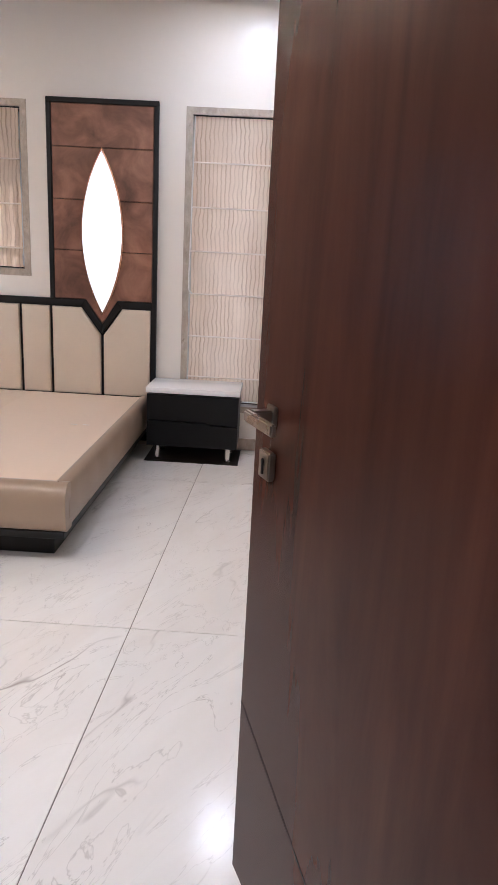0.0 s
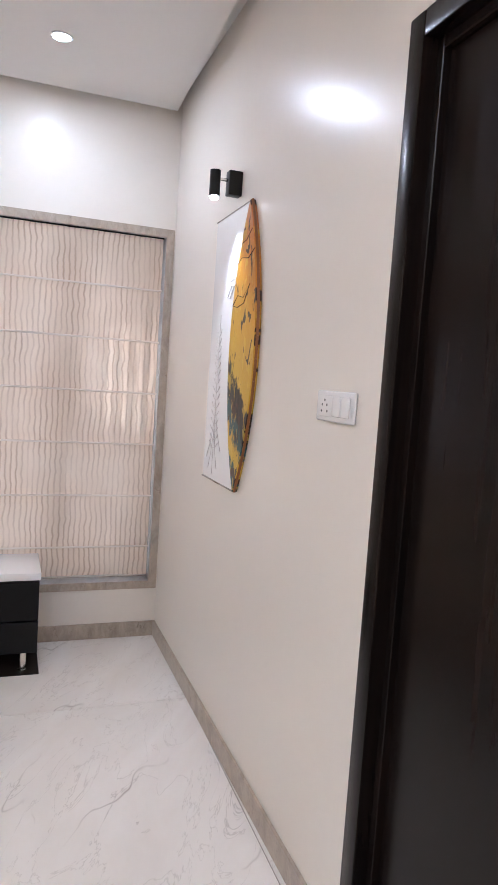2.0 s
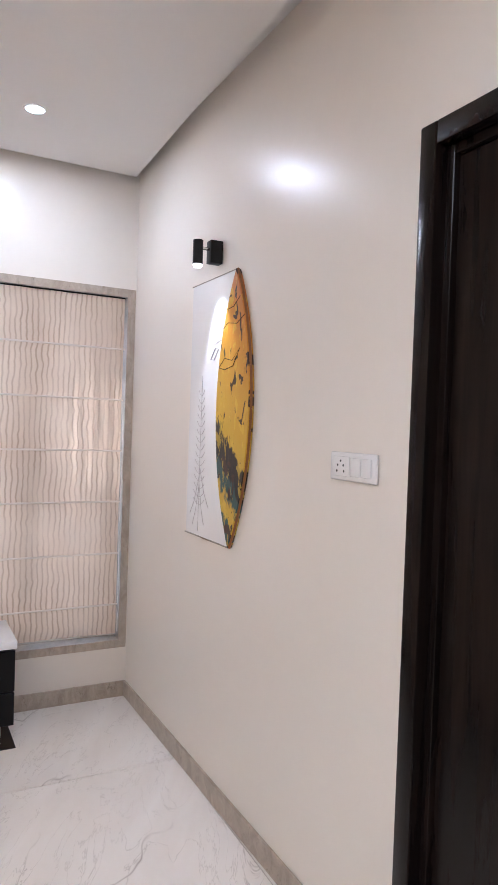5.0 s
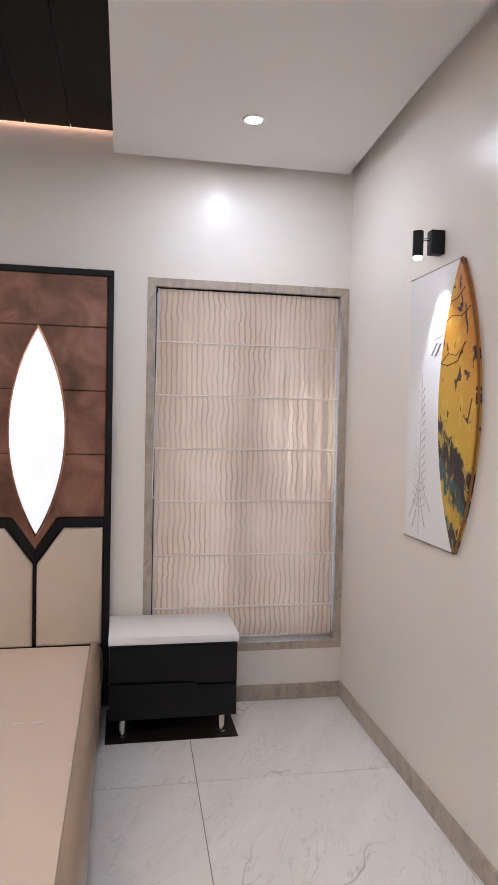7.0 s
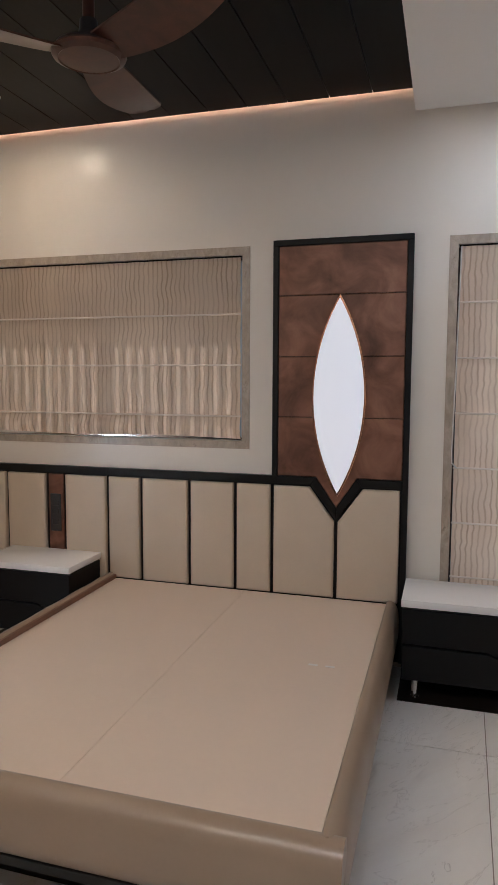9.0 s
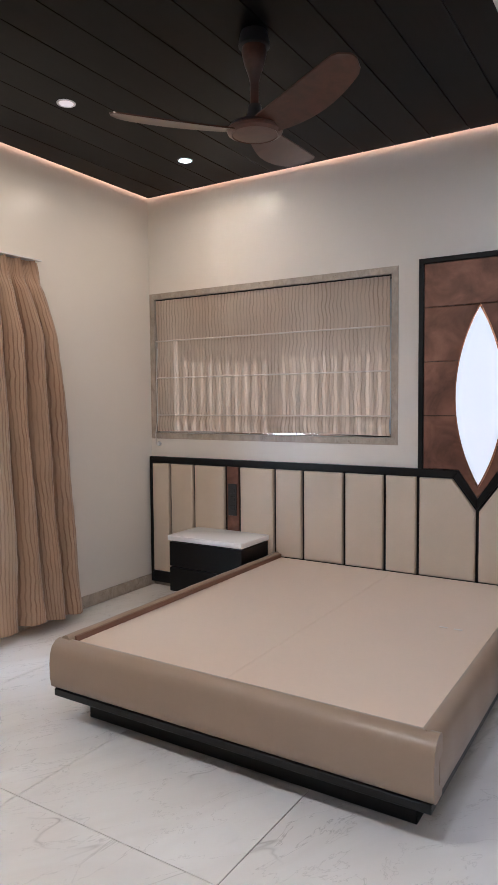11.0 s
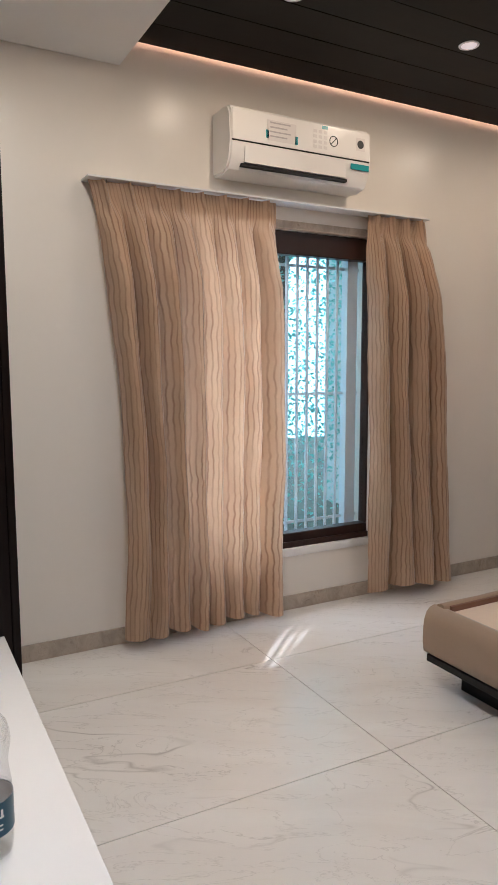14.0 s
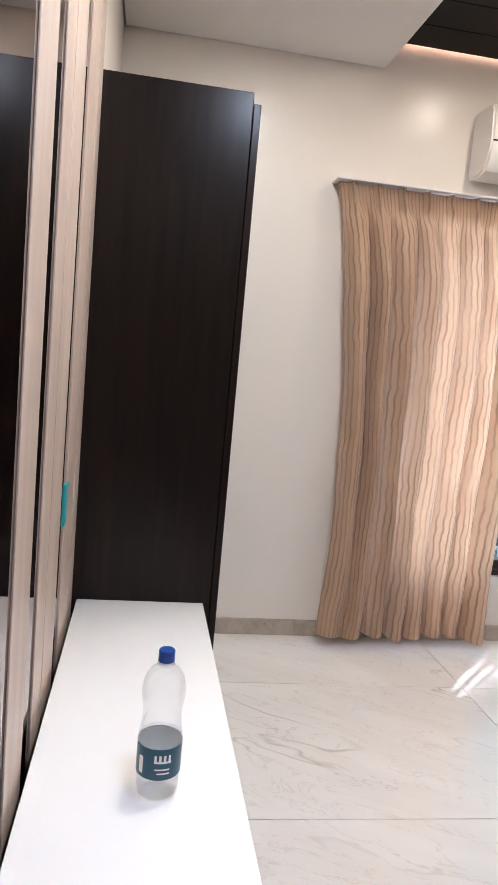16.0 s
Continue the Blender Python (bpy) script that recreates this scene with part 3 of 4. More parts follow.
# west window: dark frame, white stone sill, grille, glass
w3 = thing("window_3", (W, WIN3[0], WIN3[2]), "dark brown framed full-height window with a pale bar grille", "window", kind="structure")
y0, y1, z0, z1 = WIN3
bm = bmesh.new()
for b in ((y0, y1, z0, z0 + 0.078), (y0, y1, z1 - 0.118, z1), (y0, y0 + 0.06, z0 + 0.078, z1 - 0.118), (y1 - 0.012, y1, z0 + 0.078, z1 - 0.118)):
    solid(bm, W - 0.09, W - 0.02, b[0], b[1], b[2], b[3], 0.004, 1)
part("window_frame", bm, WINFRAME, w3)
part("lower_bead", box(W - 0.02, W - 0.004, y0, y1, z0, z0 + 0.032, 0.003, 1), WINFRAME, w3)
part("side_post", box(W - 0.155, W - 0.10, 3.765, 3.835, z0, z1), GRILLE, w3, "white outer post")
pane = part("pane", box(W - 0.06, W - 0.055, y0 + 0.06, y1 - 0.012, z0 + 0.078, z1 - 0.118), GLASS, w3, smooth=None)
pane.visible_shadow = False
k = 3.71
while k > y0:
    part("bar", rod(bmesh.new(), (W - 0.125, k, z0), (W - 0.125, k, z1), 0.009, n=10), GRILLE, w3)
    k -= 0.0665
for z in (0.455, 1.182, 1.885):
    part("cross_bar", box(W - 0.14, W - 0.132, y0, y1, z - 0.008, z + 0.008), GRILLE, w3, smooth=None)
part("window_sill", box(W - 0.02, W + 0.012, y0 - 0.03, y1 + 0.03, z0 - 0.045, z0 - 0.001, 0.004, 2), WHITETOP, w3, "white polished sill")
part("head_trim", box(W, W + 0.014, y0 - 0.03, y1 + 0.03, z1 + 0.001, z1 + 0.045, 0.003, 1), STONE, w3, "beige stone head trim")


# ---- doors ----
def lever(root, pivot, along, out, material):
    """A squared lever handle: neck, bar with a chamfered corner; along and out are unit vectors in plan."""
    p, a, o = Vector(pivot), Vector(along), Vector(out)
    up = Vector((0, 0, 1))
    bm = bmesh.new()

    def plate(c, la, lo_, lz, bev=0.003):
        made = bmesh.ops.create_cube(bm, size=1.0)["verts"]
        for v in made:
            v.co = Vector(c) + a * (v.co.x * la) + o * (v.co.y * lo_) + up * (v.co.z * lz)
        bmesh.ops.recalc_face_normals(bm, faces=list({f for v in made for f in v.link_faces}))
        bmesh.ops.bevel(bm, geom=list({e for v in made for e in v.link_edges}), offset=bev, segments=2, affect="EDGES")
    plate(p + o * 0.003, 0.034, 0.006, 0.034, 0.0015)
    plate(p + o * 0.022, 0.022, 0.036, 0.020)
    plate(p + a * 0.044 + o * 0.044, 0.112, 0.010, 0.020)
    part("handle", bm, material, root, "bronzed steel lever handle")
    bm = bmesh.new()
    plate(p - up * 0.084 + o * 0.007, 0.042, 0.014, 0.050)
    lk = part("lock_plate", bm, material, root, "squared steel lock plate")
    bm = bmesh.new()
    c = p - up * 0.084 + o * 0.015
    plate(c + up * 0.006, 0.011, 0.004, 0.012, 0.002)
    plate(c - up * 0.006, 0.005, 0.004, 0.020, 0.001)
    part("keyhole", bm, GROOVE, lk)


# entrance leaf, standing open into the room
HINGE, FREE = Vector((1.415, 1.262, 0)), Vector((1.081, 2.008, 0))
leaf_w = (FREE - HINGE).length
da = (FREE - HINGE).normalized()
dn = Vector((-da.y, da.x, 0))            # face towards the passage
door = thing("door_1", tuple(HINGE), "dark brown veneered door standing open", "door", kind="structure")
turn = Matrix(((da.x, dn.x, 0, HINGE.x), (da.y, dn.y, 0, HINGE.y), (0, 0, 1, 0), (0, 0, 0, 1)))


def on_leaf(bm):
    bmesh.ops.transform(bm, matrix=turn, verts=bm.verts)
    return bm


part("leaf", on_leaf(box(0, leaf_w, -0.036, 0, 0.008, 2.085, 0.002, 1)), DOORWOOD, door)
L = leaf_w
g = 0.0022
part("groove", on_leaf(prism([(L - 0.002, 0.412 + g), (L - 0.002, 0.412 - g), (L - 0.80, 0.412 - 0.34 - g), (L - 0.80, 0.412 - 0.34 + g)], 0.0, 0.0009)), GROOVE, door, "fine dark diagonal groove", smooth=None)
lever(door, HINGE + da * (L - 0.072) + Vector((0, 0, 1.004)), -da, dn, STEEL)
for z in (0.25, 1.05, 1.85):
    part("hinge", rod(bmesh.new(), (HINGE.x + 0.006, HINGE.y + 0.012, z - 0.05), (HINGE.x + 0.006, HINGE.y + 0.012, z + 0.05), 0.007), STEEL, door)
dl = thing("door_frame_1", (0.5, S, 0), "dark brown wooden frame of the entrance", "door frame", kind="structure")
for b in ((0.50, 0.545, S - 0.2, S + 0.012, 0, 2.13), (1.422, 1.47, S - 0.2, S - 0.012, 0, 2.13), (0.545, 1.422, S - 0.2, S + 0.012, 2.09, 2.13)):
    part("jamb", box(*b, 0.003, 1), DARKWOOD, dl)

# side door in the east wall: casing, stepped rebate, closed leaf
d2 = thing("door_2", (E, 2.10, 0), "closed near-black wooden side door", "door", kind="structure")
ya, yb, zt = DOOR2[0], DOOR2[1], DOOR2[3]
for nm, b in (("casing", (ya + 0.001, ya + 0.055, 0, zt)), ("casing", (yb - 0.055, yb - 0.001, 0, zt))):
    bm = box(E - 0.022, E + 0.05, b[0], b[1], b[2], b[3] - 0.001, 0.004, 2)
    part(nm, bm, DARKWOOD, d2)
part("casing", box(E - 0.022, E + 0.05, ya + 0.055, yb - 0.055, zt - 0.055, zt - 0.001, 0.004, 2), DARKWOOD, d2)
for b in ((ya + 0.055, ya + 0.078, 0, zt - 0.055), (yb - 0.078, yb - 0.055, 0, zt - 0.055), (ya + 0.078, yb - 0.078, zt - 0.078, zt - 0.055)):
    part("rebate", box(E + 0.012, E + 0.05, b[0], b[1], b[2], b[3], 0.002, 1), DARKWOOD, d2)
part("leaf", box(E + 0.028, E + 0.066, ya + 0.079, yb - 0.079, 0.006, zt - 0.079, 0.002, 1), DARKWOOD, d2)

# ---- headboard wall ----
hb = thing("headboard", (-1.0, N, 0), "black-framed headboard with cream padded upright panels and a tall copper panel", "headboard")
YB, YF = N, N - 0.045                      # back and front of the frame
ZT = 0.945
part("back_board", prism([(-2.318, 0.03), (0.345, 0.03), (0.345, 2.12), (-0.335, 2.12), (-0.335, ZT), (-2.318, ZT)], YF + 0.018, YB - 0.013), FRAMEBLACK, hb, smooth=None)


def bar(pts, y0=YF, bev=0.003):
    return prism(pts, y0, YF + 0.018, "y", bev, 1)


part("frame_bar", bar([(-2.318, 0.03), (-2.296, 0.03), (-2.296, ZT), (-2.318, ZT)]), FRAMEBLACK, hb)
part("frame_bar", bar([(-2.296, 0.905), (-0.132, 0.905), (-0.105, ZT), (-2.296, ZT)]), FRAMEBLACK, hb)
part("frame_bar", bar([(-0.132, 0.905), (-0.003, 0.735), (-0.003, 0.792), (-0.105, ZT)]), FRAMEBLACK, hb)
part("frame_bar", bar([(-0.003, 0.735), (0.122, 0.905), (0.095, ZT), (-0.003, 0.792)]), FRAMEBLACK, hb)
part("frame_bar", bar([(0.122, 0.905), (0.318, 0.905), (0.318, ZT), (0.095, ZT)]), FRAMEBLACK, hb)
part("frame_bar", bar([(0.318, 0.03), (0.346, 0.03), (0.346, 2.092), (0.318, 2.092)]), FRAMEBLACK, hb)
part("frame_bar", bar([(-0.336, ZT), (-0.308, ZT), (-0.308, 2.092), (-0.336, 2.092)]), FRAMEBLACK, hb)
part("frame_bar", bar([(-0.336, 2.092), (0.346, 2.092), (0.346, 2.121), (-0.336, 2.121)]), FRAMEBLACK, hb)
part("frame_bar", bar([(-2.296, 0.03), (-1.30, 0.03), (-1.30, 0.112), (-2.296, 0.112)]), FRAMEBLACK, hb)
DIV = [-2.296, -2.128, -1.920, -1.656, -1.545, -1.274, -1.070, -0.790, -0.533, -0.334, -0.003, 0.318]
for a, b in zip(DIV, DIV[1:]):
    lo = 0.116 if b < -1.26 else 0.335
    a1, b1_ = a + 0.010, b - 0.010
    if a < -1.65 < b - 0.05:
        so = part("socket_strip", prism([(a1, 0.116), (b1_, 0.116), (b1_, 0.898), (a1, 0.898)], YF + 0.006, YF + 0.018), COPPER, hb, "copper strip between the pads", smooth=None)
        part("socket_plate", box(a1 + 0.012, b1_ - 0.012, YF - 0.004, YF + 0.005, 0.57, 0.785, 0.004, 2), GREYPL, hb, "dark grey switch and socket plate")
        for z in (0.735, 0.685, 0.625):
            part("socket", box(a1 + 0.024, b1_ - 0.024, YF - 0.008, YF - 0.0045, z - 0.017, z + 0.017, 0.002, 1), GREYPL, hb)
        continue
    if abs(b + 0.003) < 1e-6:
        pts = [(a1, lo), (b1_, lo), (b1_, 0.725), (-0.140, 0.896), (a1, 0.896)]
    elif abs(a + 0.003) < 1e-6:
        pts = [(a1, lo), (b1_, lo), (b1_, 0.896), (0.128, 0.896), (a1, 0.725)]
    else:
        pts = [(a1, lo), (b1_, lo), (b1_, 0.897), (a1, 0.897)]
    part("pad", prism(pts, YF - 0.010, YF + 0.018, "y", 0.012, 3), LEATHER, hb, "cream leatherette pad")
zs = [0.79, 1.247, 1.549, 1.850, 2.092]
for k, (a, b) in enumerate(zip(zs, zs[1:])):
    if k == 0:
        pts = [(-0.003, 0.796), (0.098, 0.948), (0.316, 0.948), (0.316, b - 0.0015), (-0.306, b - 0.0015), (-0.306, 0.948), (-0.108, 0.948)]
    else:
        pts = [(-0.306, a + 0.0015), (0.316, a + 0.0015), (0.316, b - 0.0015), (-0.306, b - 0.0015)]
    part("copper_panel", prism(pts, YF + 0.006, YF + 0.018, "y", 0.003, 1), COPPER, hb, "mottled copper suede panel")


def lens_outline(half, z0, z1, cx, n=28):
    h = (z1 - z0) / 2
    r = (half * half + h * h) / (2 * half)
    right = []
    for k in range(n + 1):
        a = -math.asin(h / r) + 2 * math.asin(h / r) * k / n
        right.append((cx + r * math.cos(a) - (r - half), (z0 + z1) / 2 + r * math.sin(a)))
    left = [(2 * cx - x, z) for x, z in right[1:-1]]
    return right + left[::-1]


mirror = thing("wall_mirror", (0.003, YF, 0.86), "pointed-oval backlit mirror glowing white with a thin copper rim", "mirror")
part("rim", prism(lens_outline(0.133, 0.850, 1.852, 0.003), YF - 0.012, YF + 0.0055, "y", 0.003, 1), COPPERMETAL, mirror, "thin copper rim")
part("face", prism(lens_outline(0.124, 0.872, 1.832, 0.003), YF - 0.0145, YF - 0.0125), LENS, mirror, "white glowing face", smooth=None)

# ---- bed ----
BX0, BX1, BY0, BY1 = -1.292, 0.320, 3.338, 5.19
bed = thing("bed", (-0.48, 4.2, 0), "low platform bed without mattress, tan upholstered sides on a dark plinth", "bed")
part("plinth", box(BX0 + 0.10, BX1 - 0.09, BY0 + 0.125, BY1 - 0.01, 0.0, 0.118, 0.003, 1), FRAMEBLACK, bed, "recessed black plinth")
part("base_trim", box(BX0 + 0.012, BX1 - 0.012, BY0 + 0.012, BY1, 0.118, 0.149, 0.003, 1), FRAMEBLACK, bed, "black strip under the upholstery")


def bolster(p, q, inward, z0, z1, t):
    """A padded rail from p to q: flat inside, bulged and rounded outside."""
    prof = [(0.0, z0), (t * 0.75, z0), (t * 0.93, z0 + 0.010), (t, z0 + 0.05), (t * 1.0, z1 - 0.095), (t * 0.95, z1 - 0.055), (t * 0.82, z1 - 0.025), (t * 0.60, z1 - 0.007), (t * 0.34, z1), (t * 0.12, z1 - 0.003), (0.0, z1 - 0.012)]
    bm = bmesh.new()
    p, q, o = Vector(p), Vector(q), -Vector(inward)
    d = (q - p).normalized()
    rings = []
    n = 24
    for k in range(n + 1):
        c = p.lerp(q, k / n)
        rings.append([bm.verts.new(c + o * (a - t) + Vector((0, 0, z)) + o * 0.0025 * math.sin(k * 1.7) * (1 if 2 < i < 9 else 0)) for i, (a, z) in enumerate(prof)])
    for a, b in zip(rings, rings[1:]):
        for i in range(len(prof)):
            j = (i + 1) % len(prof)
            bm.faces.new((a[i], b[i], b[j], a[j]))
    bm.faces.new(rings[0])
    bm.faces.new(rings[-1])
    return bm


T = 0.062
part("foot_rail", bolster((BX0 + 0.001, BY0, 0), (BX1 - 0.001, BY0, 0), (0, 1, 0), 0.150, 0.350, 0.085), BEDSIDE, bed, "tan leatherette padded rail", smooth=50)
part("side_rail", bolster((BX0, BY0 + 0.055, 0), (BX0, BY1, 0), (1, 0, 0), 0.150, 0.366, T), BEDSIDE, bed, "tan leatherette padded rail", smooth=50)
part("side_rail", bolster((BX1, BY0 + 0.055, 0), (BX1, BY1, 0), (-1, 0, 0), 0.150, 0.352, T), BEDSIDE, bed, "tan leatherette padded rail", smooth=50)
part("rail_lining", box(BX0 + T - 0.001, BX0 + T + 0.012, BY0 + 0.086, BY1, 0.29, 0.357), RAILIN, bed, "brown lining inside the rail", smooth=None)
for a, b in ((BX0 + T + 0.012, -0.4712), (-0.4705, BX1 - T - 0.002)):
    part("deck_board", box(a, b, BY0 + 0.087, BY1, 0.29, 0.3345, 0.0008, 1), DECK, bed, "cream covered deck board")
for x in (0.05, 0.115):
    whole("sticker", box(x - 0.018, x + 0.018, 4.372, 4.386, 0.3347, 0.3357), PAPER, "small white paper sticker on the bed deck", "sticker", at=(x, 4.38, 0.3347))


# ---- nightstands ----
def nightstand(x0, x1, label):
    y0, y1 = 4.868, N - 0.05
    r = thing("nightstand", ((x0 + x1) / 2, (y0 + y1) / 2, 0), label, "nightstand", "nightstands by the bed")
    part("body", box(x0 + 0.004, x1 - 0.004, y0 + 0.022, y1, 0.100, 0.428, 0.003, 1), BLACK, r)
    xm = x0 + (x1 - x0) * 0.66
    up = [(x0 + 0.002, 0.268), (xm, 0.264), (xm + 0.012, 0.252), (x1 - 0.002, 0.250), (x1 - 0.002, 0.426), (x0 + 0.002, 0.426)]
    lo = [(x0 + 0.002, 0.102), (x1 - 0.002, 0.102), (x1 - 0.002, 0.242), (xm + 0.012, 0.244), (xm, 0.256), (x0 + 0.002, 0.258)]
    part("drawer_front", prism(up, y0 + 0.004, y0 + 0.0215, "y", 0.002, 1), BLACK, r, "black drawer front with a stepped finger grip")
    part("drawer_front", prism(lo, y0 + 0.004, y0 + 0.0215, "y", 0.002, 1), BLACK, r, "black drawer front with a stepped finger grip")
    part("top", box(x0 - 0.004, x1 + 0.004, y0 - 0.006, y1 + 0.002, 0.436, 0.470, 0.003, 2), WHITETOP, r, "white polished slab top")
    part("spacer", box(x0 + 0.02, x1 - 0.02, y0 + 0.04, y1 - 0.01, 0.428, 0.4365), BLACK, r, smooth=None)
    for x in (x0 + 0.062, x1 - 0.062):
        for y in (y0 + 0.06, y1 - 0.05):
            part("leg", turned([(0.0, 0.0038), (0.019, 0.0038), (0.019, 0.008), (0.016, 0.011), (0.016, 0.0995), (0.0, 0.0995)], 20, (x, y, 0)), CHROME, r, "short chrome leg")
    return r


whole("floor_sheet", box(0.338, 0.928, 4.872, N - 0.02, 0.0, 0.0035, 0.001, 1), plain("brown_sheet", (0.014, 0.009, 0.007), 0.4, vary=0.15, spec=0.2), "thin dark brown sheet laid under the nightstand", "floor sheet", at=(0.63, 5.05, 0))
nightstand(0.352, 0.918, "black two-drawer nightstand with a white slab top beside the tall window")
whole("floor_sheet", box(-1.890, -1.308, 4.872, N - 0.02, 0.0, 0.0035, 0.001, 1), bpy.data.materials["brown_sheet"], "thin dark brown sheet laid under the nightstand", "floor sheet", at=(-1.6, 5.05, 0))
nightstand(-1.880, -1.318, "black two-drawer nightstand with a white slab top between bed and corner")

# ---- east wall: artwork, picture light, switch ----
art = thing("wall_art", (E, 4.2, 0.98), "white relief panel with a pointed-oval amber and black painting", "wall art")
XA = E - 0.015
half = lens_outline(0.134, 0.982, 1.990, 4.052)
left = sorted([(y, z) for y, z in half if y >= 4.052 - 1e-6], key=lambda p: p[1])
part("white_board", prism([(y + 0.001, z) for y, z in left] + [(4.468, 1.990), (4.468, 0.982)], XA + 0.006, E - 0.001, "x"), WHITETOP, art, "white board with faint line drawing", smooth=None)
lens_local = prism(half, XA - 0.006, E - 0.001, "x", 0.002, 1)
part("painted_panel", lens_local, PAINTING, art, "amber, yellow, black and teal palette-knife painting")
n = len(half)
rim = bmesh.new()
edge = [(y, z) for y, z in half if y <= 4.0521]
edge.sort(key=lambda p: p[1])
for (ya_, za), (yc, zc) in zip(edge, edge[1:]):
    rod(rim, (XA + 0.003, ya_ + 0.001, za), (XA + 0.003, yc + 0.001, zc), 0.0055, n=8)
part("gold_edge", rim, plain("amber_edge", (0.26, 0.10, 0.025), 0.35, vary=0.15), art, "amber edge band")
part("top_trim", box(XA + 0.003, E - 0.001, 4.06, 4.470, 1.990, 1.993), STEEL, art, "thin bronze trim")
part("bottom_trim", box(XA + 0.001, E - 0.001, 4.06, 4.470, 0.978, 0.982), STEEL, art, "thin bronze trim")
part("side_trim", box(XA + 0.008, E - 0.001, 4.468, 4.4695, 0.982, 1.990), PAPER, art, "thin bronze trim")
xl = XA + 0.0045
for k in range(15):
    z = 1.10 + 0.031 * k
    wdt = 0.055 * (1 - 0.035 * k)
    for s in (-1, 1):
        pts = [(xl, 4.345 + s * wdt * u, z + 0.024 * (u ** 2) + 0.006) for u in (0.05, 0.3, 0.55, 0.8, 1.0)]
        tube("drawn_line", pts, 0.0011, INK, art)
tube("drawn_line", [(xl, 4.345, 1.0), (xl, 4.345, 1.3), (xl, 4.342, 1.62)], 0.0010, INK, art)
for y, z in ((4.40, 1.02), (4.29, 1.03), (4.43, 1.06), (4.25, 1.10)):
    tube("drawn_line", [(xl, y, z), (xl, (y + 4.345) / 2, z + 0.06), (xl, 4.345, z + 0.16)], 0.0010, INK, art)
tube("drawn_line", [(xl, 4.28, 1.75), (xl, 4.24, 1.735), (xl, 4.19, 1.745), (xl, 4.15, 1.74)], 0.0016, INK, art)
tube("drawn_line", [(xl, 4.27, 1.68), (xl, 4.23, 1.72), (xl, 4.20, 1.715), (xl, 4.24, 1.675), (xl, 4.27, 1.68)], 0.0022, INK, art)
for pts in ([(4.17, 1.64), (4.12, 1.672), (4.06, 1.66), (4.00, 1.70), (4.05, 1.64), (4.12, 1.63), (4.17, 1.64)], [(4.15, 1.78), (4.10, 1.80), (4.03, 1.79), (3.97, 1.815)], [(4.11, 1.85), (4.06, 1.855), (4.01, 1.885)]):
    tube("drawn_line", [(XA - 0.0065, y, z) for y, z in pts], 0.0013, GROOVE, art)

light = thing("picture_light", (E, 4.22, 2.03), "black twin-block picture spotlight on the wall", "wall light")
part("wall_block", box(E - 0.052, E - 0.001, 4.208, 4.250, 2.038, 2.124, 0.003, 2), FRAMEBLACK, light)
part("arm", rod(bmesh.new(), (E - 0.052, 4.225, 2.090), (E - 0.088, 4.215, 2.086), 0.006, n=12), CHROME, light, "short chrome arm")
part("spot_head", rod(bmesh.new(), (E - 0.105, 4.208, 2.022), (E - 0.105, 4.208, 2.112), 0.019, n=24), FRAMEBLACK, light)
part("bulb", turned([(0.0, 0.0), (0.013, 0.001), (0.0165, 0.008), (0.0165, 0.012)], 24, (E - 0.105, 4.208, 2.0105)), BULB, light, "glowing bulb")
lamp("picture_beam", "SPOT", look((E - 0.105, 4.208, 2.006), (E - 0.005, 4.17, 1.62)), 9.0, (1.0, 0.97, 0.94), spot_size=radians(58), spot_blend=0.5, shadow_soft_size=0.012)

sw = thing("switch_plate", (E, 3.33, 1.32), "white modular switch and socket plate", "switch")
part("plate", box(E - 0.010, E - 0.001, 3.229, 3.434, 1.284, 1.362, 0.005, 3), SWITCH, sw)
part("rocker", box(E - 0.016, E - 0.0095, 3.292, 3.336, 1.298, 1.348, 0.003, 2), SWITCH, sw)
part("rocker", box(E - 0.016, E - 0.0095, 3.246, 3.288, 1.298, 1.348, 0.003, 2), SWITCH, sw)
part("socket", box(E - 0.013, E - 0.0095, 3.342, 3.420, 1.296, 1.350, 0.003, 2), SWITCH, sw)
for y, z in ((3.381, 1.338), (3.397, 1.310), (3.365, 1.310), (3.394, 1.326), (3.368, 1.326)):
    part("pin_hole", rod(bmesh.new(), (E - 0.0134, y, z), (E - 0.012, y, z), 0.0035, n=10), GREYPL, sw)

# ---- downlights ----
def downlight(x, y, z, face):
    r = thing("downlight", (x, y, z), "small round recessed ceiling downlight", "downlight", "ceiling downlights")
    part("ring", turned([(0.036, -0.004), (0.044, -0.004), (0.046, -0.001), (0.046, 0.0), (0.036, 0.0), (0.036, -0.004)], 32, (x, y, z)), SWITCH, r, "white trim ring")
    part("face", turned([(0.0, -0.0025), (0.035, -0.0025), (0.035, -0.0005), (0.0, -0.0005)], 32, (x, y, z)), face, r, "glowing face")


# includes fixtures for the three unseen lamps added in the south
for x, y, _w in WHITE_SPOTS:
    downlight(x, y, DROP, LEDCOOL)
for x, y, _w in WOOD_SPOTS:
    downlight(x, y, WOOD, LEDCOOL if y > 4 else LEDDIM)

